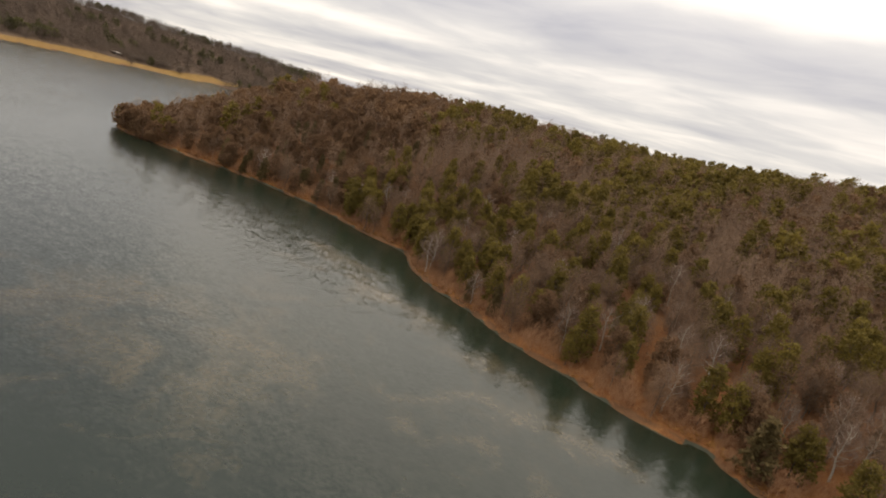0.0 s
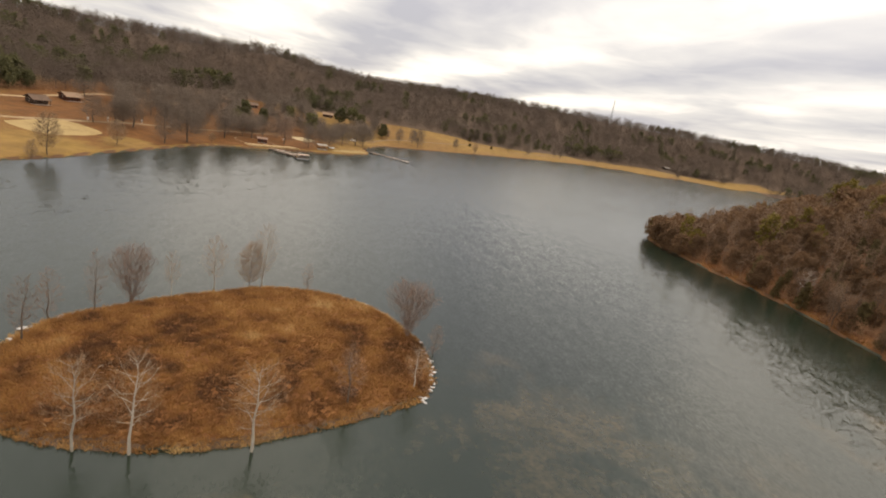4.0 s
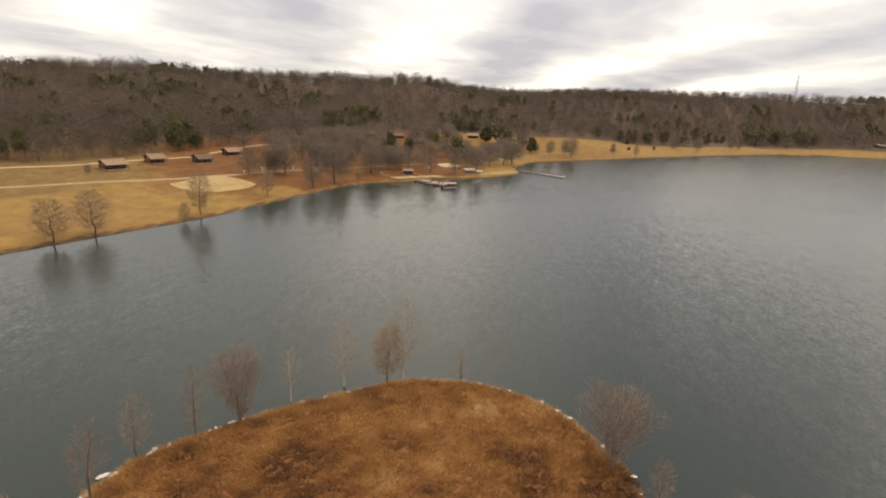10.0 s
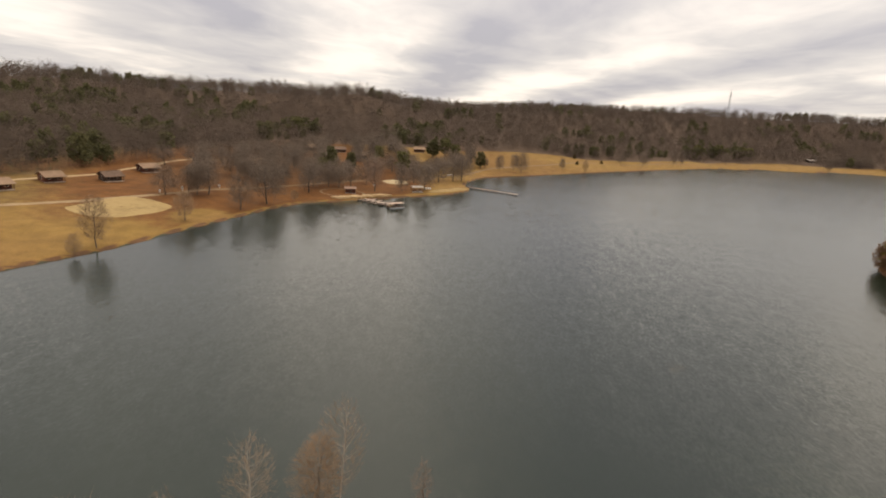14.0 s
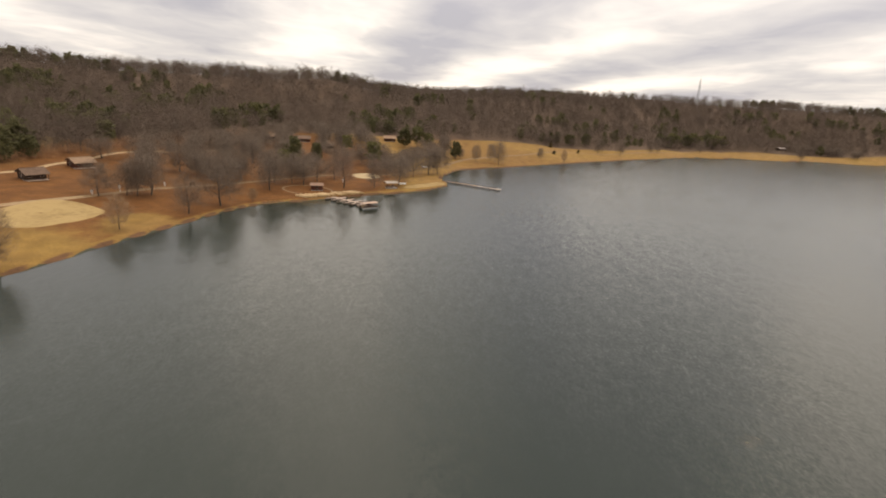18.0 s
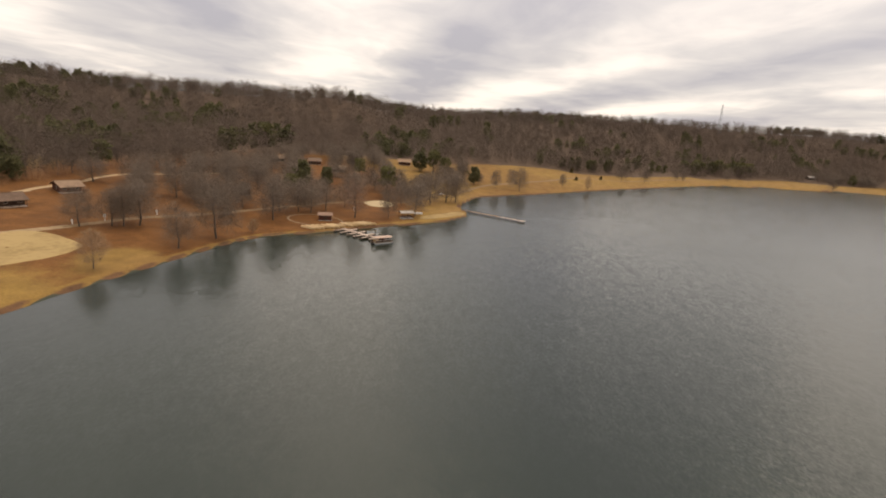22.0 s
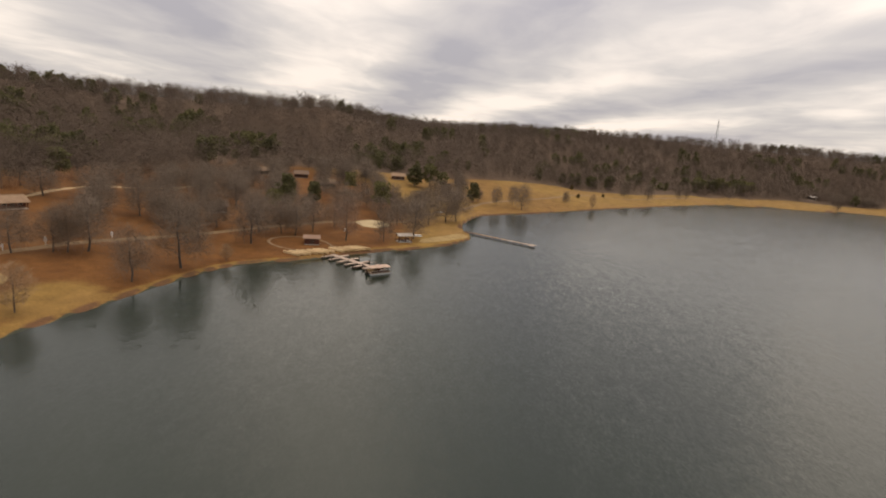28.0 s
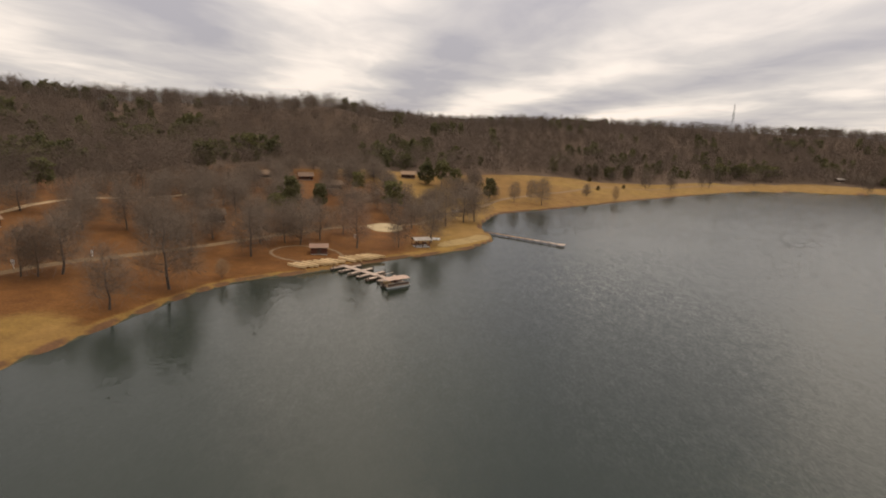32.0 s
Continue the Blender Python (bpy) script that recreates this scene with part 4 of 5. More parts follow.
bank_spots = scatter((58, -120), (118, 128), 0.95, 55)
bank_d = signed(bank_spots, LAKE)
bank_spots = bank_spots[(bank_d > 0.35) & (bank_d < 6.5) & (lattice(bank_spots[:, 0], bank_spots[:, 1], 4, 56) > -0.25)]
low_brush = [bare_form(s, 1.3, 0.8, 0.05, 6, 1, 55, 0.04, 0.5, lift=0.8, shape="vase", stems=3)[1] for s in (104, 105, 106)]
v, f, tone = joined(low_brush, np.column_stack([bank_spots, ground_height(bank_spots), np.random.RandomState(57).uniform(0.5, 1.3, len(bank_spots))]), 58)
tagged(new("bank_brush", raw_mesh("bank_brush", v, f, RUST_TWIG, tone)), "low brown brush and briars along the headland's waterline", "underbrush", kind="stuff")

edge_spots = scatter((-215, 50), (-100, 225), 1.9, 65)
edge_d = signed(edge_spots, PARK)
edge_spots = edge_spots[(edge_d > 0.3) & (edge_d < 9)]
v, f, tone = joined(brush, np.column_stack([edge_spots, ground_height(edge_spots), np.random.RandomState(66).uniform(0.6, 1.5, len(edge_spots))]), 67)
tagged(new("edge_brush", raw_mesh("edge_brush", v, f, RUST_TWIG, tone)), "brown thicket along the edge of the woods behind the cabins", "underbrush", kind="stuff")

# ---- trees of the west shore and the park: x, y, height, half-width ----
SHORE_TREES = [(-95.7, 7.8, 8.4, 2.6), (-91.7, 24.5, 8.3, 3.0), (-87.1, 33.2, 7.8, 2.5), (-80.6, 46.9, 8.3, 2.9), (-78.2, 54.4, 8.9, 2.9), (-70.2, 72.2, 4.7, 1.2),
               (-70.4, 78.7, 9.6, 2.4), (-68.2, 108.1, 6.6, 2.2), (-53.9, 148.3, 3.4, 1.2)]
PARK_OAKS = [(-62.5, 127.6, 9.6, 3.0), (-59.4, 139.4, 12.9, 4.4), (-65.8, 161.3, 8.9, 3.0), (-82.0, 135.4, 8.6, 2.6), (-79.9, 136.4, 9.3, 2.4), (-77.6, 139.0, 10.4, 3.6),
             (-91.8, 165.6, 7.6, 3.1), (-85.1, 171.0, 8.9, 3.5), (-88.0, 183.6, 7.2, 2.3), (-90.5, 193.9, 7.5, 3.0), (-54.0, 163.4, 11.5, 3.9), (-55.9, 174.3, 9.2, 3.4),
             (-50.8, 177.0, 8.2, 2.9), (-47.2, 177.0, 8.2, 2.9), (-44.2, 184.0, 8.4, 3.0), (-24.2, 182.6, 9.3, 2.4), (-16.5, 190.4, 10.5, 3.3), (-13.3, 216.4, 9.3, 3.2),
             (-7.6, 227.5, 10.8, 3.9), (-3.9, 231.9, 11.4, 4.3)]
GROVE_OAKS = [(-86.5, 131.0, 9.5, 3.3), (-103.6, 181.4, 8.0, 4.2), (-111.8, 174.0, 7.6, 4.0), (-70.5, 180.0, 9.0, 3.6), (-62.0, 190.0, 9.4, 3.6), (-73.0, 203.0, 9.0, 3.6),
              (-66.0, 222.0, 9.2, 3.6), (-52.0, 196.0, 9.0, 3.5), (-42.0, 216.0, 9.6, 3.8), (-48.0, 236.0, 9.4, 3.8), (-72.0, 246.0, 9.6, 3.8), (-58.0, 256.0, 9.6, 3.9),
              (-38.0, 268.0, 9.4, 3.6), (-80.0, 262.0, 9.6, 3.8), (-66.0, 290.0, 9.6, 3.8), (-46.0, 288.0, 9.0, 3.6), (-18.0, 244.0, 8.6, 3.2), (-29.0, 250.0, 8.8, 3.4),
              (-23.0, 208.0, 8.4, 3.0), (-78.0, 222.0, 8.8, 3.6), (-95.0, 205.0, 8.6, 3.4), (-40.0, 192.0, 8.2, 3.0)]
BUILT = [(-121.5, 111.5), (-118.5, 127), (-108.5, 138.5), (-109.8, 160), (-33, 307.5), (-89.9, 275), (-74, 281), (-59.6, 270), (-74.2, 191), (-41, 171), (-19, 186),
         (-32, 206), (-10.5, 249.5), (-31, 230), (-18, 281), (-31, 292), (-29, 276), (-27, 262), (-78, 258), (-62, 254), (-50, 250)]
NORTH_OAKS = [(14.5, 283.0, 9.0, 2.9), (22.9, 291.9, 9.6, 3.0), (26.5, 284.0, 12.0, 4.4), (53.6, 320.8, 7.1, 2.5), (102.6, 380.8, 11.0, 4.2), (119.4, 386.5, 11.5, 4.4),
              (149.5, 413.0, 10.6, 2.9), (157.0, 418.5, 12.0, 3.4), (204.0, 452.0, 10.5, 4.6), (284.7, 451.0, 11.0, 4.0), (6.5, 287.0, 6.0, 2.4)]
WEST_PINES = [(-181.9, 74.0, 10.6, 3.6), (-174.0, 76.0, 10.7, 3.6), (-171.2, 82.0, 11.7, 3.6), (-166.7, 84.0, 11.2, 3.3), (-165.8, 91.0, 11.4, 3.6), (-163.4, 95.0, 11.0, 3.4),
              (-160.0, 100.0, 10.4, 3.5), (-157.0, 104.5, 10.6, 3.5), (-150.2, 107.5, 9.6, 2.4), (-179.0, 81.0, 10.0, 3.3), (-170.0, 90.0, 10.4, 3.3), (-186.0, 68.0, 9.8, 3.4)]
PARK_PINES = [(-61.5, 202.7, 7.2, 2.9), (-60.0, 212.8, 11.0, 3.2), (-31.1, 229.7, 11.0, 4.0), (-55.1, 227.7, 7.8, 2.8), (-17.0, 298.0, 11.4, 4.9), (-24.0, 297.0, 9.8, 4.0),
              (-10.9, 297.0, 9.1, 3.5), (4.0, 285.5, 8.6, 3.2), (-48.3, 262.0, 8.7, 3.2), (-113.6, 274.3, 11.0, 5.0), (-110.2, 315.8, 11.7, 6.5), (-100.0, 318.0, 10.0, 5.0)]
r = np.random.RandomState(61)
for n, (x, y, h, w) in enumerate(SHORE_TREES):
    plant("cypress_tree", CYPRESSES[n % 3], x, y, h * 1.15, w * 1.25, "leafless russet-brown cypress standing at the lake's edge", "tree", "cypresses along the west shore", r.uniform(0, 360))
for n, (x, y, h, w) in enumerate(PARK_OAKS):
    plant("oak_tree", OAKS[n % 4], x, y, h * 1.07, w * 1.45, "leafless oak with a wide grey twiggy crown in the park", "tree", "oaks in the park", r.uniform(0, 360))
plant("oak_tree", Kind(crowned_form(31, 10, 3.8, 2000, 0.034), 10, 3.5, BROWN_BARK, RUSSET_TWIG), -34.0, 178.8, 12.5, 4.4,
      "leafless oak with a pinkish-brown twiggy crown near the dock", "tree", "oaks in the park", 20)
for n, (x, y, h, w) in enumerate(GROVE_OAKS):
    plant("oak_tree", OAKS[(n + 1) % 4], x, y, h * 0.98, w * 1.3, "leafless grey oak in the grove round the cabins", "tree", "oaks in the grove", r.uniform(0, 360))
grove = scatter((-104, 150), (-4, 312), 7.6, 63)
grove = grove[(signed(grove, LAKE) > 14) & (signed(grove, PARK) < -1) & (grove[:, 1] > 165 - 0.9 * (grove[:, 0] + 100) * (grove[:, 0] < -88))]
taken = np.array([t[:2] for t in PARK_OAKS + GROVE_OAKS + PARK_PINES + BUILT])
built = np.array(BUILT)
for n, (x, y) in enumerate(grove):
    if np.hypot(taken[:, 0] - x, taken[:, 1] - y).min() < 6.5 or np.hypot(built[:, 0] - x, built[:, 1] - y).min() < 8 or (y < 215 and x > -50) or r.uniform() < 0.1:
        continue
    plant("oak_tree", OAKS[n % 4], x, y, r.uniform(6.8, 9.2), r.uniform(3.6, 4.8), "leafless grey oak in the grove round the cabins", "tree", "oaks in the grove", r.uniform(0, 360))
for n, (x, y, h, w) in enumerate(NORTH_OAKS):
    plant("oak_tree", OAKS[(n + 2) % 4], x, y, h, w, "leafless grey tree on the far grassy shore", "tree", "trees on the north shore", r.uniform(0, 360))
for n in range(14):
    x, y = 303 + 3.6 * n + 3 * math.sin(n * 2.2), 498 - 1.2 * n + 7 * math.cos(n * 1.3)
    plant("bush", OAKS[n % 4], x, y, 6.4 + 2 * math.sin(n * 1.7) ** 2, 4.6, "tall grey leafless thicket bush on the far shore", "bush", "bushes on the far shore", 40 * n)
plant("sapling", CYPRESSES[1], 67.1, 318.2, 8.0, 2.0, "small russet leafless tree by the far shore", "tree", "trees on the north shore", 0)
plant("sapling", OAKS[0], -121.4, 101.5, 3.2, 1.3, "young leafless tree on the grass beside a cabin", "tree", "", 0)
plant("bush", VASES[0], -167.3, 57.3, 8.0, 5.0, "broad pale grey leafless bush beside the field road", "bush", "", 0)
for n, (x, y, h, w) in enumerate(WEST_PINES):
    plant("pine_tree", FIELD_PINES[n % 3], x, y, h * (0.86 + 0.2 * math.sin(n * 2.1) ** 2), w, "olive-green pine in the row along the wood's edge", "tree", "pines at the field's edge", r.uniform(0, 360))
for n, (x, y, h, w) in enumerate(PARK_PINES):
    plant("pine_tree", (DARK_PINES if n % 2 else FIELD_PINES)[(n + 1) % 3], x, y, h, w, "dark green bushy pine among the bare park oaks", "tree", "pines in the park", r.uniform(0, 360))
for n in range(9):
    x, y = 178 + 7.6 * n + 2.2 * math.sin(n * 2.3), 471 + 1.9 * n + 2.5 * math.cos(n * 1.7)
    plant("pine_tree", (FIELD_PINES if n % 3 else DARK_PINES)[n % 3], x, y, 9.5 + 2.2 * math.sin(n * 1.9) ** 2, 4.4, "dark green pine in the row below the north hill", "tree", "pines below the north hill", 50 * n)
for n in range(7):
    x, y = 68 + 6.2 * n + 1.8 * math.sin(n * 2.9), 408 + 1.5 * n
    plant("pine_tree", DARK_PINES[n % 3], x, y, 7.6 + 1.6 * math.sin(n * 2.3) ** 2, 2.6, "dark green pine at the edge of the northern woods", "tree", "pines below the north hill", 70 * n)
for x, y, h, w in ((68, 355.6, 2.4, 1.4), (88, 376, 2.3, 1.3), (71.7, 392, 3.2, 1.6)):
    plant("shrub", CEDARS[1], x, y, h, w, "small dark green shrub on the dry far bank", "shrub", "shrubs on the north bank", 0)

# ---- the island ----
ISLE_CONES = [(-20.0, -12.0, 6.9, 1.6), (-21.0, -6.0, 6.4, 1.4), (-18.3, -2.2, 7.6, 1.3), (3.0, 13.2, 4.4, 1.0),
              (11.7, -16.1, 5.6, 1.8), (-21.2, -17.5, 5.9, 1.6), (11.3, -11.5, 4.2, 0.9), (20.9, -2.0, 4.6, 1.1)]
ISLE_PALE = [(-8.8, 9.4, 8.3, 1.9), (-3.1, 12.3, 9.9, 2.0), (-12.8, 5.2, 6.5, 1.2), (-7.7, -26.2, 8.4, 2.3), (-3.8, -25.9, 9.0, 2.4), (4.8, -24.0, 8.9, 2.7), (18.2, -11.6, 5.0, 1.5)]
for n, (x, y, h, w) in enumerate(ISLE_CONES):
    plant("cypress_tree", CONES[n % 2], x, y, h, w, "slender leafless cypress with a russet cone of twigs on the island", "tree", "cypresses on the island", r.uniform(0, 360))
plant("cypress_tree", CYPRESSES[0], -4.7, 11.6, 7.3, 1.9, "dense russet leafless cypress at the tip of the island", "tree", "cypresses on the island", 0)
for n, (x, y, h, w) in enumerate(ISLE_PALE):
    plant("sycamore_tree", SYCAMORES[n % 3], x, y, h, w, "white-barked leafless sycamore at the island's edge", "tree", "sycamores on the island", r.uniform(0, 360))
plant("willow_bush", VASES[0], -15.6, 0.5, 7.6, 3.4, "many-stemmed leafless grey willow on the island's shore", "bush", "willows on the island", 30)
plant("willow_bush", VASES[1], 17.6, 0.9, 7.6, 4.1, "many-stemmed leafless grey willow on the island's shore", "bush", "willows on the island", 120)

DRY_GRASS = Mat("dry_island_grass", 0.9)
_t = DRY_GRASS.math("ADD", DRY_GRASS.math("MULTIPLY", DRY_GRASS.attr("tone"), 0.62), DRY_GRASS.math("MULTIPLY", DRY_GRASS.noise(0.5, 4), 0.4))
DRY_GRASS.colour(DRY_GRASS.ramp(_t, (0.18, (0.095, 0.043, 0.018)), (0.45, (0.25, 0.115, 0.034)), (0.74, (0.37, 0.19, 0.06)), (0.98, (0.50, 0.32, 0.13))))


def tussocks(seed, blades, tall, wide):
    r = np.random.RandomState(seed)
    a, lean = r.uniform(0, 6.28, blades), r.uniform(0.3, 1.8, blades)
    way = unit(np.stack([np.cos(a) * lean, np.sin(a) * lean, np.ones(blades)], 1))
    base = np.stack([np.cos(a), np.sin(a), 0 * a], 1) * r.uniform(0, 0.18, (blades, 1))
    form = Form()
    form.twigs(base, way, tall * r.uniform(0.6, 1.2, blades), wide, r)
    return form.arrays()


spots = scatter((-23, -28), (23, 15), 0.34, 71)
edge = -signed(spots, ISLE)
spots, edge = spots[edge > -0.3], edge[edge > -0.3]
patchy = 0.42 + 0.36 * lattice(spots[:, 0], spots[:, 1], 2.8, 72) + 0.27 * lattice(spots[:, 0], spots[:, 1], 9.0, 70) + 0.30 * lattice(spots[:, 0], spots[:, 1], 1.2, 73)
pale = np.exp(-np.maximum(edge, 0) / 0.7) * 0.55
r = np.random.RandomState(74)
keep = r.uniform(0, 1, len(spots)) < 0.85
spots, patchy, pale = spots[keep], patchy[keep], pale[keep]
rows_ = np.column_stack([spots, np.maximum(ground_height(spots), 0.0) - 0.03, r.uniform(0.7, 1.4, len(spots))])
forms = [tussocks(s, 15, 0.46, 0.065) for s in range(4)]
kind_ = r.randint(0, 4, len(rows_))
vs, fs, tones, base_ = [], [], [], 0
for k, (v, f) in enumerate(forms):
    s = rows_[kind_ == k]
    vs.append((v[None] * s[:, None, 3:4] + s[:, None, :3]).reshape(-1, 3))
    fs.append((f[None] + (np.arange(len(s)) * len(v))[:, None, None]).reshape(-1, 3) + base_)
    tones.append(np.repeat(np.clip((patchy + pale)[kind_ == k] + r.uniform(-0.06, 0.06, len(s)), 0, 1.4), len(v)))
    base_ += len(s) * len(v)
tagged(new("island_grass", raw_mesh("island_grass", np.vstack(vs), np.vstack(fs), DRY_GRASS.m, np.concatenate(tones))),
       "tall rust-brown dry grass covering the island", "grass", kind="stuff")

STONE = two_tone("white_limestone", (0.42, 0.40, 0.37), (0.72, 0.70, 0.67), 1.5, 0.85, 0.5)


def stone_mesh(seed):
    bm = bmesh.new()
    bmesh.ops.create_icosphere(bm, subdivisions=2, radius=0.5)
    r = np.random.RandomState(seed)
    cuts = unit(r.normal(size=(7, 3)))
    for v in bm.verts:
        p = np.array(v.co)
        for c in cuts:
            over = p @ c - 0.36
            if over > 0:
                p = p - over * c
        v.co = Vector(p * (1, 0.75, 0.5))
    me = bpy.data.meshes.new("stone")
    bm.to_mesh(me)
    bm.free()
    me.materials.append(STONE)
    return me


stones = [stone_mesh(s) for s in range(5)]
r = np.random.RandomState(81)
n_ring = len(ISLE)
for px, py, count, long, big in ((-21.3, -10.5, 15, 6.0, 0.7), (-19.5, -20.0, 6, 3.0, 0.6), (20.2, -5.0, 13, 5.0, 0.62), (19.6, -11.0, 7, 3.0, 0.6), (12.5, 10.0, 22, 8.0, 0.36),
                                 (-2.5, 11.8, 16, 7.0, 0.33), (-12.0, 4.5, 18, 8.0, 0.34), (-18.0, -2.0, 10, 4.0, 0.45), (17.5, 4.0, 8, 4.0, 0.42), (5.0, 12.8, 14, 6.0, 0.30)):
    mid_i = int(np.argmin(np.hypot(ISLE[:, 0] - px, ISLE[:, 1] - py)))
    for k in range(count):
        p = ISLE[(mid_i + int(round(r.uniform(-long, long) / 1.2))) % n_ring]
        p = p + unit(p - np.array([-0.5, -6.5])) * r.uniform(0.0, 0.45) + r.uniform(-0.4, 0.4, 2)
        s = big * r.uniform(0.5, 1.2)
        o = new("shore_stone", stones[r.randint(5)])
        o.location, o.rotation_euler, o.scale = (p[0], p[1], 0.02 + 0.05 * s), (0, 0, r.uniform(0, 6.28)), (s * 1.5, s, s * 0.75)
        tagged(o, "white limestone rock at the island's waterline", "rock", "rocks round the island")

# dry grass along the foot of the headland and the west bank
tuft_spots = []
for line, seed, reach, gap in ((EAST_SHORE, 75, 3.2, 0.16),):
    run = ragged(dense(line, 3.0), 0.7 if seed == 75 else 0.5, 4 if seed == 75 else 3)
    run = run[(run[:, 1] > -110) & (run[:, 1] < 205) & (run[:, 0] < 112)]
    rr = np.random.RandomState(seed)
    n = int(len(run) * 3.0 * 3 / gap)
    at = rr.uniform(0, len(run) - 1.001, n)
    i = at.astype(int)
    base = run[i] * (1 - at % 1)[:, None] + run[i + 1] * (at % 1)[:, None]
    tuft_spots.append(base + rr.normal(0, reach / 2, (n, 2)))
tuft_spots = np.vstack(tuft_spots)
tuft_spots = tuft_spots[(signed(tuft_spots, LAKE) > 0.6) & (lattice(tuft_spots[:, 0], tuft_spots[:, 1], 6, 91) > -0.15)]
rr = np.random.RandomState(77)
v, f, _ = joined(forms, np.column_stack([tuft_spots, ground_height(tuft_spots) - 0.03, rr.uniform(0.6, 1.2, len(tuft_spots))]), 78)
blotch = np.clip(0.72 + 0.35 * lattice(v[:, 0], v[:, 1], 5.0, 79) + 0.35 * lattice(v[:, 0], v[:, 1], 1.6, 80), 0, 1.3)
tagged(new("bank_grass", raw_mesh("bank_grass", v, f, DRY_GRASS.m, blotch)), "straw-coloured dry grass along the headland bank", "grass", kind="stuff")
# ---- end of trees ----
# ---- roads, paths and sand ----
draped("field_road", [(-205, -30), (-165, 20), (-151, 41), (-144, 52), (-133, 71), (-117, 90), (-100, 109), (-88, 130)],
       3.1, ROAD, "pale gravel road across the dry field", "road")
draped("park_road", [(-88.6, 128.8), (-82, 143), (-76, 151), (-70, 160), (-63, 171),
                      (-54, 185), (-44, 199), (-34, 207), (-22, 217), (-15, 240), (-2, 262), (8, 284), (20, 300), (45, 331), (72, 368), (108, 384), (150, 420), (205, 455), (305, 478)],
       2.7, PARK_ROAD, "leaf-strewn gravel road winding through the park", "road", seed=4)
draped("camp_road", [(-215, -10), (-185, 28), (-169, 52), (-158, 77), (-147, 95), (-134, 109), (-129, 117), (-123, 128), (-117, 142), (-116, 158), (-114, 170), (-114, 183),
                     (-111, 193), (-104, 204), (-98, 214), (-94, 238)], 2.4, ROAD, "pale gravel road past the cabins at the wood's edge", "road", seed=2)
PATH_PALE = two_tone("pale_trodden_path", (0.155, 0.098, 0.054), (0.26, 0.175, 0.10), 0.5, 0.95)
draped("hut_path", [(-40, 163), (-45, 163.5), (-50, 166), (-51.5, 170), (-49, 174.5), (-44, 176.5), (-39, 175), (-36, 171), (-35, 167)], 1.0, PATH_PALE,
       "narrow dirt path looping round the dock hut", "path", seed=3, step=1.0)
patch("sand_arena", [(-97, 104), (-96.5, 111), (-94, 121), (-88.5, 124), (-81, 121.5), (-77, 117.5), (-77.5, 108.5), (-81.5, 101.5), (-89, 99)], SAND,
      "large bare patch of pale yellow sand in the field", "sand")
PALE_SAND = two_tone("pale_cream_sand", (0.33, 0.245, 0.125), (0.52, 0.41, 0.25), 0.3, 0.95)
patch("sand_court", [(-36, 205.5), (-32.5, 212.5), (-28, 212.5), (-25.5, 206), (-28.6, 201), (-33.2, 200)], PALE_SAND, "pale sand court among the park trees", "sand")
patch("shore_sand", [(-96, 9.5), (-94.5, 14.5), (-94.8, 17), (-96.5, 15), (-97.5, 11)], SAND, "small pale sand patch on the lake shore", "sand", 0.08)
patch("beach", [(-14, 187), (-6, 194.5), (-1, 202), (-0.5, 207), (-4, 206), (-10, 198), (-15, 191)], SAND, "strip of straw-coloured beach on the spit", "sand", 0.07)

# ---- buildings, docks and small things ----
LOG = two_tone("dark_red_brown_boards", (0.062, 0.024, 0.015), (0.155, 0.060, 0.036), 1.2, 0.8)
DARK_BOARD = two_tone("weathered_dark_boards", (0.045, 0.028, 0.019), (0.105, 0.068, 0.047), 1.0, 0.85)
ROOF_TAN = two_tone("tan_shingles", (0.185, 0.115, 0.068), (0.32, 0.215, 0.137), 0.9, 0.9)
ROOF_RED = two_tone("faded_brown_shingles", (0.19, 0.115, 0.078), (0.30, 0.195, 0.138), 0.9, 0.9)
ROOF_GREY = two_tone("pale_metal_roof", (0.34, 0.30, 0.25), (0.55, 0.49, 0.42), 0.6, 0.45, 0.1)
ROOF_DARK = two_tone("dark_mossy_roof", (0.085, 0.052, 0.033), (0.17, 0.11, 0.074), 0.8, 0.9)
TRIM = two_tone("pale_trim", (0.34, 0.28, 0.22), (0.5, 0.43, 0.35), 2.0, 0.7)
CONCRETE = two_tone("concrete", (0.30, 0.28, 0.25), (0.46, 0.43, 0.39), 0.8, 0.9)
DECK = two_tone("bleached_dock_boards", (0.27, 0.20, 0.15), (0.46, 0.36, 0.28), 1.4, 0.85)
PILE = two_tone("dark_wet_timber", (0.04, 0.033, 0.028), (0.11, 0.09, 0.075), 1.5, 0.7)
BOAT_TAN = two_tone("faded_tan_hull", (0.34, 0.225, 0.105), (0.56, 0.40, 0.215), 1.2, 0.8)
BOAT_GREY = two_tone("weathered_hull", (0.16, 0.13, 0.10), (0.30, 0.25, 0.20), 1.2, 0.7)
WHITE = two_tone("white_paint", (0.62, 0.61, 0.59), (0.82, 0.81, 0.79), 1.2, 0.5)
STEEL = two_tone("galvanised_steel", (0.28, 0.29, 0.30), (0.45, 0.46, 0.47), 1.0, 0.5, 0.1, metal=0.6)
GLASS = Mat("dark_window_glass", 0.08).colour((0.02, 0.024, 0.028)).m


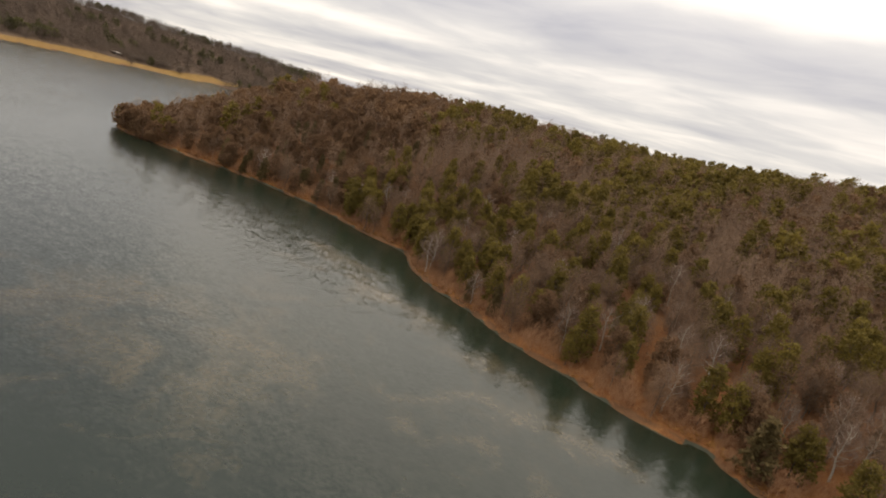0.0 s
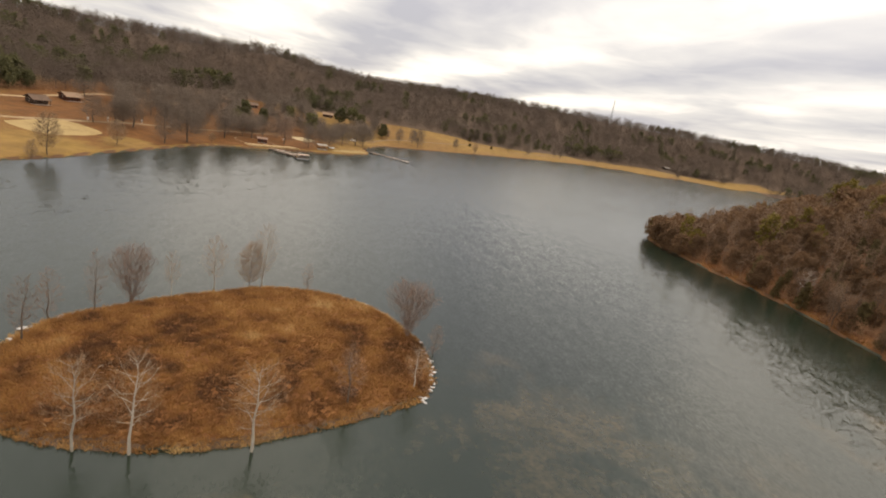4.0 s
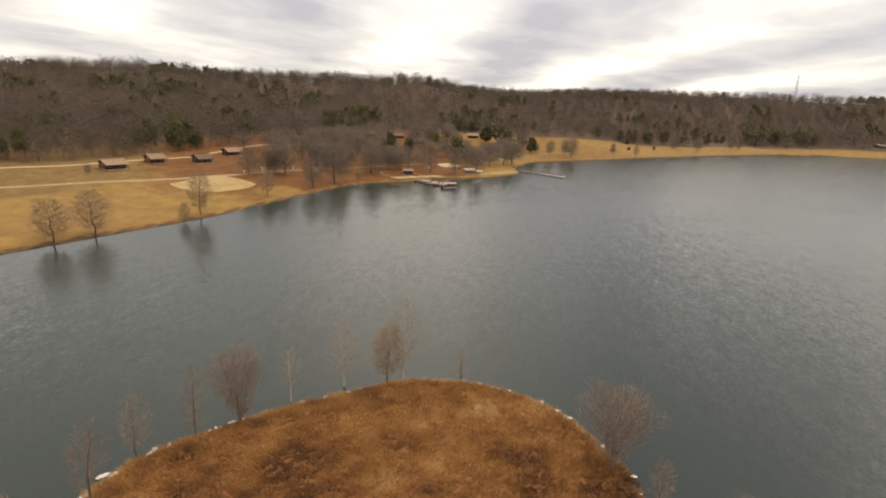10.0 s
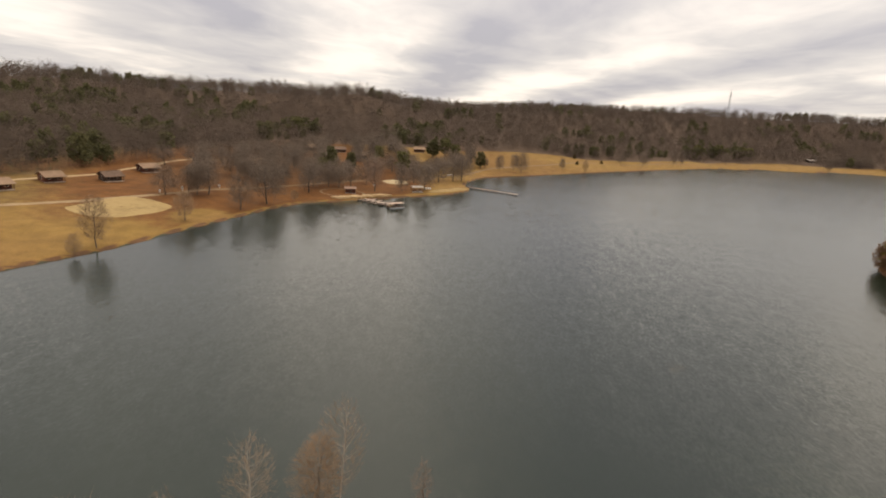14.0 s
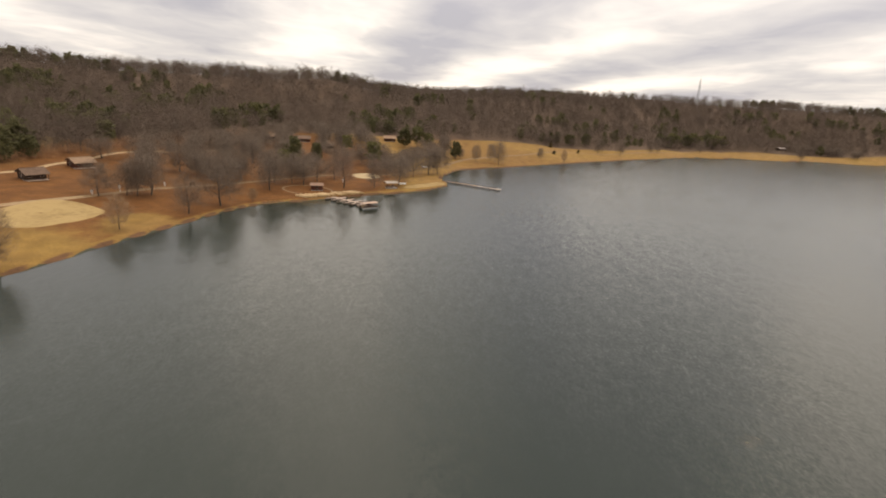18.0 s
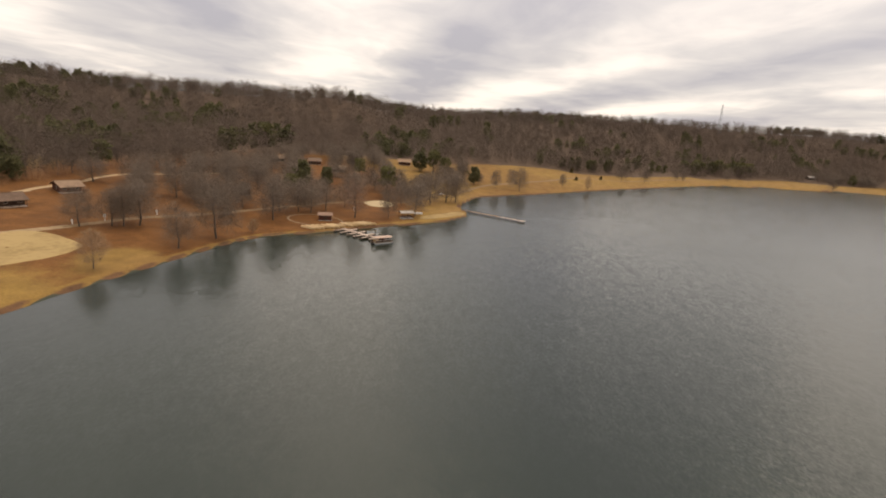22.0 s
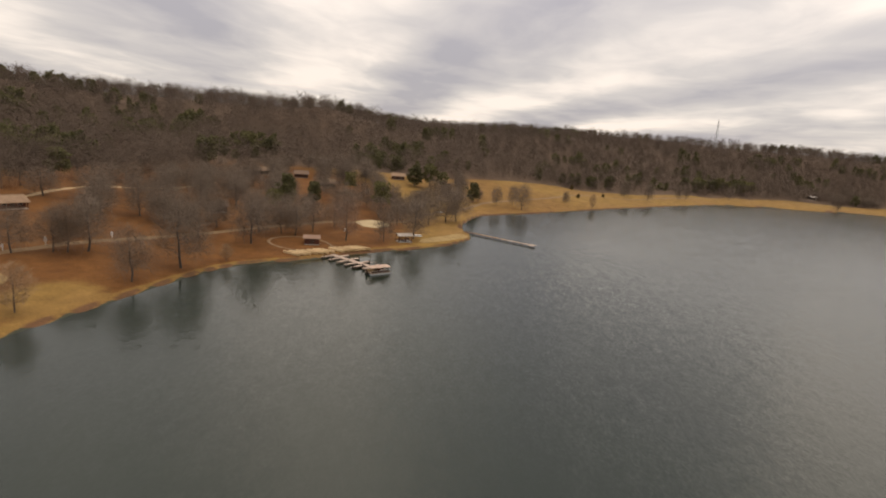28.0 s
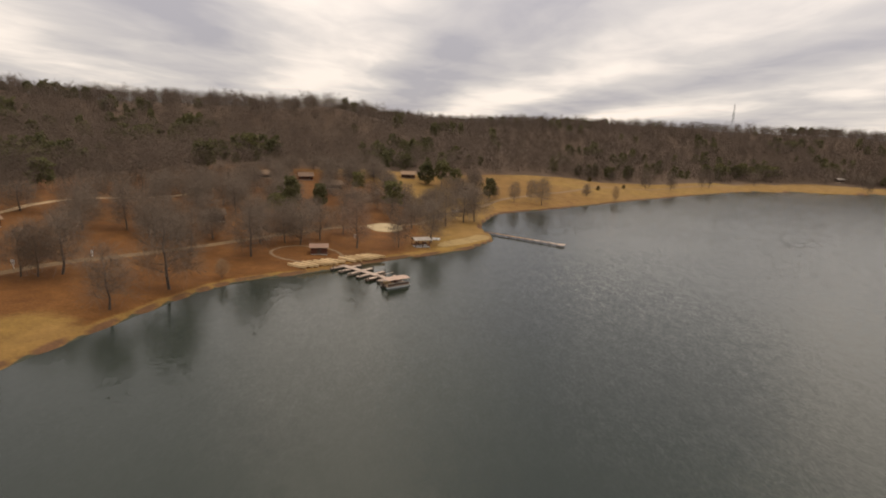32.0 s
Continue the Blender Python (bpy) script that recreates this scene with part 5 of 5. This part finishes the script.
def box(bm, x0, y0, z0, x1, y1, z1, bevel=0.0):
    vs = [bm.verts.new((x, y, z)) for z in (z0, z1) for x, y in ((x0, y0), (x1, y0), (x1, y1), (x0, y1))]
    for f in ((3, 2, 1, 0), (4, 5, 6, 7), (0, 1, 5, 4), (1, 2, 6, 5), (2, 3, 7, 6), (3, 0, 4, 7)):
        bm.faces.new([vs[i] for i in f])
    if bevel:
        bmesh.ops.bevel(bm, geom=list(bm.edges), offset=bevel, segments=1, affect="EDGES")
    return bm


def boxed(*args, **more):
    return box(bmesh.new(), *args, **more)


def prism(points, axis, low, high):
    """A flat outline of (a, b) drawn along x or y."""
    bm = bmesh.new()
    ends = []
    for at in (low, high):
        ends.append([bm.verts.new((at, a, b) if axis == "x" else (a, at, b)) for a, b in points])
    n = len(points)
    bm.faces.new(ends[0][::-1])
    bm.faces.new(ends[1])
    for i in range(n):
        bm.faces.new((ends[0][i], ends[0][(i + 1) % n], ends[1][(i + 1) % n], ends[1][i]))
    bmesh.ops.recalc_face_normals(bm, faces=bm.faces)
    return bm


def rod_mesh(p, q, r0, r1, sides=8):
    f = Form()
    f.rod(p, q, r0, r1, sides)
    v, t = f.arrays()
    bm = bmesh.new()
    vs = [bm.verts.new(c) for c in v]
    for a in t:
        bm.faces.new([vs[i] for i in a])
    bm.faces.new([vs[i + sides] for i in range(sides)])
    return bm


def window(parent, x, y, z, w, h, side, material=None):
    """A window on the wall that faces -y (side 0) or x (side 1)."""
    if side == 0:
        fr = part("window", boxed(x - w / 2 - 0.08, y - 0.06, z - 0.08, x + w / 2 + 0.08, y + 0.02, z + h + 0.08), TRIM, parent, "pale window frame")
        part("pane", boxed(x - w / 2, y - 0.075, z, x + w / 2, y - 0.062, z + h), GLASS, fr, "dark glass pane")
    else:
        s = 1 if x > 0 else -1
        lo, hi = sorted((x - 0.02 * s, x + 0.06 * s))
        fr = part("window", boxed(lo, y - w / 2 - 0.08, z - 0.08, hi, y + w / 2 + 0.08, z + h + 0.08), TRIM, parent, "pale window frame")
        lo, hi = sorted((x + 0.062 * s, x + 0.075 * s))
        part("pane", boxed(lo, y - w / 2, z, hi, y + w / 2, z + h), GLASS, fr, "dark glass pane")


def cabin(x, y, turn, long, deep, roof, walls, label, group, eave=2.2, rise=0.85, porch=True, over=0.5, glazed=True):
    """A gabled cabin; its porch side faces -y before the turn."""
    z = min(height_at(x + a, y + b) for a in (-2, 2) for b in (-2, 2)) - 0.05
    c = thing("cabin", (x, y, z), label, "cabin", group, turn)
    L, D, th = long / 2, deep / 2, 0.16
    part("foundation", boxed(-L - 0.05, -D - 0.05, -0.3, L + 0.05, D + 0.05, 0.3), CONCRETE, c, "grey concrete base")
    part("wall", boxed(-L, -D, 0.3, L, -D + th, eave), walls, c)
    part("wall", boxed(-L, D - th, 0.3, L, D, eave), walls, c)
    gable = [(-D, 0.3), (D, 0.3), (D, eave), (0, eave + rise), (-D, eave)]
    inner = [(a * (1 - th / D) if abs(a) > 0.01 else a, b) for a, b in gable]
    part("gable_wall", prism(inner, "x", -L, -L + th), walls, c)
    part("gable_wall", prism(inner, "x", L - th, L), walls, c)
    reach = D + (1.5 if porch else over)
    slope = rise / D
    for s, out in ((-1, reach), (1, D + over)):
        low = eave + rise - slope * out
        part("roof_slope", prism([(0, eave + rise + 0.03), (s * out, low + 0.03), (s * out, low + 0.17), (0, eave + rise + 0.17)], "x", -L - over, L + over), roof, c)
    part("ridge_cap", boxed(-L - over - 0.02, -0.14, eave + rise + 0.14, L + over + 0.02, 0.14, eave + rise + 0.21, bevel=0.02), roof, c)
    door = part("door", boxed(-0.45, -D - 0.05, 0.32, 0.45, -D + 0.01, min(2.2, eave - 0.05)), DARK_BOARD, c, "dark plank door")
    part("knob", boxed(0.33, -D - 0.11, 1.2, 0.39, -D - 0.05, 1.28), STEEL, door)
    if glazed:
        window(c, -L * 0.58, -D, 1.0, 0.8, 0.9, 0)
        window(c, L * 0.58, -D, 1.0, 0.8, 0.9, 0)
        window(c, L, 0, 1.0, 0.8, 0.9, 1)
        window(c, -L, 0, 1.0, 0.8, 0.9, 1)
    if porch:
        part("porch_floor", boxed(-L, -D - 1.4, 0.1, L, -D - 0.02, 0.28), DECK, c, "worn board porch")
        top = eave + rise - slope * (D + 1.3) + 0.03
        for px in (-L + 0.1, -L / 3, L / 3, L - 0.1):
            part("post", boxed(px - 0.07, -D - 1.35, 0.28, px + 0.07, -D - 1.21, top), walls, c)
    return c


CABIN_GROUP = "cabins along the wood's edge"
cabin(-121.5, 111.5, 64, 6.0, 4.6, ROOF_TAN, LOG, "red-brown cabin with a tan shingle roof beside the camp road", CABIN_GROUP)
cabin(-118.5, 127, 62, 4.8, 4.2, ROOF_TAN, LOG, "small red-brown cabin with a tan roof above the field", CABIN_GROUP)
cabin(-108.5, 138.5, 60, 5.0, 4.0, ROOF_DARK, DARK_BOARD, "dark weathered cabin with a dark roof above the field", CABIN_GROUP)
cabin(-109.8, 160, 58, 5.4, 4.4, ROOF_TAN, LOG, "red-brown cabin with a tan roof at the road's bend", CABIN_GROUP)
cabin(-33, 307.5, 8, 6.0, 4.6, ROOF_TAN, LOG, "red cabin with a pale roof under the wooded hill", "cabins in the grove")
cabin(-89.9, 275, 30, 6.0, 4.6, ROOF_TAN, DARK_BOARD, "dark cabin with a pale tan roof in the grove", "cabins in the grove")
cabin(-74, 281, 20, 5.6, 4.4, ROOF_DARK, LOG, "brown cabin with a dark roof half hidden by oaks", "cabins in the grove")
cabin(-59.6, 270, 15, 5.8, 4.6, ROOF_TAN, DARK_BOARD, "dark cabin with a tan roof among bare oaks", "cabins in the grove")
cabin(-74.2, 191, 28, 5.4, 4.2, ROOF_DARK, LOG, "low brown cabin with a dark roof under the park oaks", "cabins in the grove", porch=False)
cabin(298, 503, 20, 7.0, 5.0, ROOF_GREY, DARK_BOARD, "distant dark building with a pale roof on the far shore", "cabins in the grove", porch=False)
cabin(-41.3, 171.3, 14, 3.6, 3.2, ROOF_RED, LOG, "dark red dock hut with a faded brown roof by the landing", "", eave=1.75, rise=0.5, porch=False, over=0.35, glazed=False)


def picnic_table(x, y, z, turn):
    t = thing("picnic_table", (x, y, z), "brown wooden picnic table with benches under the shelter", "table", "tables under the shelter", turn)
    part("tabletop", boxed(-0.9, -0.37, 0.70, 0.9, 0.37, 0.75, bevel=0.01), LOG, t)
    for s in (-1, 1):
        part("bench", boxed(-0.9, s * 0.72 - 0.13, 0.42, 0.9, s * 0.72 + 0.13, 0.46), LOG, t)
        part("leg", prism([(-0.75, 0), (-0.65, 0), (0.05, 0.7), (-0.05, 0.7)], "x", s * 0.6 - 0.04, s * 0.6 + 0.04), LOG, t)
        part("leg", prism([(0.75, 0), (0.65, 0), (-0.05, 0.7), (0.05, 0.7)], "x", s * 0.6 + 0.045, s * 0.6 + 0.12), LOG, t)


def shelter(x, y, turn):
    z = height_at(x, y)
    c = thing("picnic_shelter", (x, y, z), "open picnic shelter with a pale metal roof on wooden posts", "shelter", "", turn)
    c.scale = (0.92, 0.92, 0.82)
    part("slab", boxed(-2.2, -1.8, -0.3, 2.2, 1.8, 0.1), CONCRETE, c, "concrete slab")
    for px in (-2.0, 0, 2.0):
        for py in (-1.55, 1.55):
            part("post", boxed(px - 0.08, py - 0.08, 0.1, px + 0.08, py + 0.08, 2.05), LOG, c)
    for py in (-1.55, 1.55):
        part("beam", boxed(-2.2, py - 0.07, 2.05, 2.2, py + 0.07, 2.22), LOG, c)
    for s in (-1, 1):
        part("roof_slope", prism([(0, 2.75), (s * 2.05, 2.12), (s * 2.05, 2.2), (0, 2.85)], "x", -2.5, 2.5), ROOF_GREY, c)
        part("gable_board", prism([(-1.9, 2.18), (1.9, 2.18), (0, 2.74)], "x", s * 2.3 - 0.04, s * 2.3 + 0.04), LOG, c)
    for px in (-1.0, 1.0):
        a = radians(turn)
        picnic_table(x + px * math.cos(a), y + px * math.sin(a), z + 0.1, turn + 90)


shelter(-19.0, 186.2, 25)


def hull_mesh(long, wide, deep, flip):
    """A small open boat: tapered hull with thickness."""
    f = Form()
    outer, inner = [], []
    n = 9
    for k in range(n):
        u = k / (n - 1) * 2 - 1
        w = wide / 2 * (1 - abs(u) ** 2.6 * (0.92 if u > 0 else 0.35))
        rise = deep * (1 + 0.25 * u * u)
        outer.append([(u * long / 2, -w, rise), (u * long / 2, -w * 0.72, 0.0), (u * long / 2, w * 0.72, 0.0), (u * long / 2, w, rise)])
        inner.append([(u * long / 2 * 0.95, -w * 0.9, rise), (u * long / 2 * 0.95, -w * 0.62, 0.05), (u * long / 2 * 0.95, w * 0.62, 0.05), (u * long / 2 * 0.95, w * 0.9, rise)])
    bm = bmesh.new()
    o = [[bm.verts.new(p) for p in ring_] for ring_ in outer]
    i = [[bm.verts.new(p) for p in ring_] for ring_ in inner]
    for k in range(n - 1):
        for a in range(3):
            bm.faces.new((o[k][a], o[k + 1][a], o[k + 1][a + 1], o[k][a + 1]))
            bm.faces.new((i[k][a + 1], i[k + 1][a + 1], i[k + 1][a], i[k][a]))
        bm.faces.new((o[k][0], i[k][0], i[k + 1][0], o[k + 1][0]))
        bm.faces.new((o[k][3], o[k + 1][3], i[k + 1][3], i[k][3]))
    for k in (0, n - 1):
        for a in range(3):
            bm.faces.new((o[k][a], o[k][a + 1], i[k][a + 1], i[k][a]))
    bmesh.ops.recalc_face_normals(bm, faces=bm.faces)
    if flip:
        for v in bm.verts:
            v.co.z = deep * 1.2 - v.co.z
            v.co.y *= -1
    return bm


def rowboat(x, y, turn, material, label, group, flip=False, long=3.4, wide=1.25):
    b = thing("rowboat", (x, y, max(height_at(x, y), 0.02) + 0.02), label, "boat", group, turn)
    hull = part("hull", hull_mesh(long, wide, 0.42, flip), material, b)
    if not flip:
        for at in (-0.7, 0.5):
            part("seat", boxed(at - 0.12, -wide * 0.42, 0.26, at + 0.12, wide * 0.42, 0.3), DECK, b, "plank seat")
    return b


first = rowboat(-42.9, 159.3, -27, BOAT_TAN, "faded tan canoe lying upturned on the bank by the dock", "canoes drawn up by the dock", True, 5.0, 1.1)
for k in range(1, 13):
    s = k + (0.9 if k > 6 else 0)
    x, y = -42.9 + 1.12 * s, 159.3 + 1.03 * s
    copy_thing(first, pose(x, y, max(height_at(x, y), 0.02) + 0.02, 0, 0, -27 + 5 * math.sin(k * 2.3)))
rowboat(-15.6, 194.3, 15, WHITE, "white rowboat upturned on the grass beside the shelter", "", True, 2.6, 1.2)
rowboat(-10.5, 249.5, 5, WHITE, "white rowboat upturned on the bank of the cove", "", True, 2.8, 1.3)


def dock():
    d = thing("floating_dock", (-35.3, 164.6, 0), "bleached wooden dock with finger slips and an end platform", "dock", "", math.degrees(math.atan2(-9.5, 11.9)))
    for k in range(6):
        part("walkway", boxed(-1.5 + 2.7 * k, -0.7, 0.32, 1.16 + 2.7 * k, 0.7, 0.45), DECK, d)
    part("float", boxed(0.6, -0.55, -0.25, 14.4, 0.55, 0.31), PILE, d, "dark float under the walkway")
    for at, s, long in ((1.8, -1, 2.9), (4.6, -1, 3.0), (7.4, -1, 3.0), (10.2, -1, 3.1), (12.9, -1, 3.2), (3.4, 1, 2.6), (7.0, 1, 2.6), (10.6, 1, 2.6)):
        lo, hi = sorted((s * 0.705, s * (0.7 + long)))
        finger = part("finger", boxed(at - 0.4, lo, 0.3, at + 0.4, hi, 0.43), DECK, d)
        part("float", boxed(at - 0.33, lo + 0.1, -0.25, at + 0.33, hi - 0.1, 0.29), PILE, finger)
        part("piling", rod_mesh((at + 0.5, s * (0.5 + long), -1.6), (at + 0.5, s * (0.5 + long), 1.1), 0.09, 0.08), PILE, d)
    plat = part("platform", boxed(14.705, -2.8, 0.32, 16.9, 2.0, 0.47), DECK, d)
    part("float", boxed(14.8, -2.7, -0.25, 16.8, 1.9, 0.315), PILE, plat)
    for py in (-2.6, -0.4, 1.8):
        part("post", boxed(14.8, py - 0.07, 0.47, 14.94, py + 0.07, 1.4), PILE, d)
    part("rail", boxed(14.83, -2.6, 1.32, 14.91, 1.8, 1.40), DECK, d)
    part("bench", boxed(15.2, 1.1, 0.5, 16.6, 1.55, 0.9, bevel=0.03), DECK, d, "box bench on the platform")


dock()
CANOPY = two_tone("faded_pink_tan_canvas", (0.36, 0.25, 0.185), (0.50, 0.365, 0.28), 1.3, 0.9)


def canopy_mesh(long, wide, high, sag=0.16):
    """A stretched cover, arched across, with thickness."""
    bm = bmesh.new()
    grid = []
    for z in (0.0, 0.05):
        grid.append([[bm.verts.new((long * (i / 6 - 0.5), wide * (j / 4 - 0.5), high + z + sag * (1 - (j / 2 - 1) ** 2) - 0.04 * (i % 2))) for j in range(5)] for i in range(7)])
    for i in range(6):
        for j in range(4):
            a_, b_ = grid
            bm.faces.new((a_[i][j], a_[i][j + 1], a_[i + 1][j + 1], a_[i + 1][j]))
            bm.faces.new((b_[i][j], b_[i + 1][j], b_[i + 1][j + 1], b_[i][j + 1]))
    for i in range(6):
        for j in (0, 4):
            bm.faces.new((grid[0][i][j], grid[0][i + 1][j], grid[1][i + 1][j], grid[1][i][j]))
    for j in range(4):
        for i in (0, 6):
            bm.faces.new((grid[0][i][j], grid[0][i][j + 1], grid[1][i][j + 1], grid[1][i][j]))
    bmesh.ops.recalc_face_normals(bm, faces=bm.faces)
    return bm


def pontoon_boat(x, y, turn):
    b = thing("pontoon_boat", (x, y, 0), "pontoon boat with a faded tan canopy moored across the dock's end", "boat", "", turn)
    for s in (-1, 1):
        part("pontoon", rod_mesh((-2.6, s * 0.9, 0.1), (2.3, s * 0.9, 0.1), 0.3, 0.3, 10), STEEL, b)
        part("nose", rod_mesh((2.3, s * 0.9, 0.1), (2.9, s * 0.9, 0.2), 0.3, 0.06, 10), STEEL, b)
        part("rail", boxed(-2.4, s * 1.2 - 0.025, 0.95, 2.3, s * 1.2 + 0.025, 1.0), STEEL, b)
        part("side_panel", boxed(-2.4, s * 1.2 - 0.015, 0.55, 2.3, s * 1.2 + 0.015, 0.93), DARK_BOARD, b)
        part("seat", boxed(-2.2, s * 0.8 - 0.25, 0.53, -0.6, s * 0.8 + 0.25, 0.95, bevel=0.05), BOAT_TAN, b, "faded tan cushioned bench")
        for px in (-2.3, 0.0, 2.2):
            part("canopy_post", rod_mesh((px, s * 1.17, 0.5), (px, s * 1.17, 1.64), 0.03, 0.03, 6), STEEL, b)
    part("deck", boxed(-2.6, -1.3, 0.41, 2.5, 1.3, 0.52), DECK, b, "bleached board deck")
    part("canopy", canopy_mesh(5.0, 2.5, 1.62), CANOPY, b)
    part("console", boxed(0.3, 0.4, 0.53, 0.9, 1.0, 1.3, bevel=0.05), LOG, b)
    part("motor", boxed(-2.95, -0.2, 0.2, -2.62, 0.2, 1.0, bevel=0.06), DARK_BOARD, b)


pontoon_boat(-21.6, 151.2, 40)
rowboat(-26.6, 154.6, -128.6, DARK_BOARD, "dark rowboat moored between the dock fingers", "boats in the slips")
rowboat(-30.9, 158.0, -128.6, BOAT_GREY, "weathered grey rowboat moored between the dock fingers", "boats in the slips")


def jetty():
    a, b = Vector((0.0, 213.6)), Vector((18.6, 200.2))
    long = (b - a).length
    j = thing("jetty", (a.x, a.y, 0), "long narrow wooden jetty with a bleached outer end", "jetty", "", math.degrees(math.atan2(b.y - a.y, b.x - a.x)))
    n = 9
    for k in range(n):
        u0, u1 = long * k / n - (1.5 if k == 0 else 0), long * (k + 1) / n - 0.06
        part("deck_section", boxed(u0, -0.6, 0.38, u1, 0.6, 0.5), DECK if k > 5 else ROOF_DARK if k < 1 else PILE_DECK, j)
        for s in (-0.55, 0.55):
            part("piling", rod_mesh((u1 - 0.1, s, -1.8), (u1 - 0.1, s, 0.75), 0.09, 0.08, 6), PILE, j)
    part("platform", boxed(long, -1.1, 0.38, long + 1.8, 1.1, 0.52), DECK, j)


PILE_DECK = two_tone("brown_jetty_boards", (0.19, 0.12, 0.068), (0.35, 0.23, 0.14), 1.3, 0.85)
jetty()


def radio_mast(x, y, tall):
    z = height_at(x, y) - 0.5
    m = thing("radio_mast", (x, y, z), "tall grey lattice radio mast on the far ridge", "mast")
    base, top, steps = 2.4, 0.7, 12
    corner = lambda k, u: Vector(((base + (top - base) * u) * math.cos(k * 2.094), (base + (top - base) * u) * math.sin(k * 2.094), tall * u))
    for k in range(3):
        part("leg", rod_mesh(corner(k, 0), corner(k, 1), 0.15, 0.11, 5), STEEL, m)
        for n in range(steps):
            u, w = n / steps, (n + 1) / steps
            part("brace", rod_mesh(corner(k, u), corner((k + 1) % 3, w), 0.09, 0.09, 4), STEEL, m)
            part("strut", rod_mesh(corner(k, w), corner((k + 1) % 3, w), 0.08, 0.08, 4), STEEL, m)
    part("antenna", rod_mesh((0, 0, tall), (0, 0, tall + 3.5), 0.12, 0.05, 6), STEEL, m)


radio_mast(295, 688, 35)


def marker(x, y, tall, wide):
    p = thing("marker_post", (x, y, height_at(x, y)), "white painted post with a small board beside the road", "post", "posts along the road")
    part("post", boxed(-0.06, -0.06, -0.2, 0.06, 0.06, tall), WHITE, p)
    part("board", boxed(-wide / 2, -0.1, tall * 0.45, wide / 2, -0.062, tall, bevel=0.01), WHITE, p)


for x, y, tall, wide in ((-85.5, 138.4, 1.6, 0.7), (-79.2, 149.5, 1.3, 0.5), (-36.1, 188.2, 1.2, 0.5), (-88.5, 131.5, 1.2, 0.5)):
    marker(x, y, tall, wide)
# ---- end of buildings ----
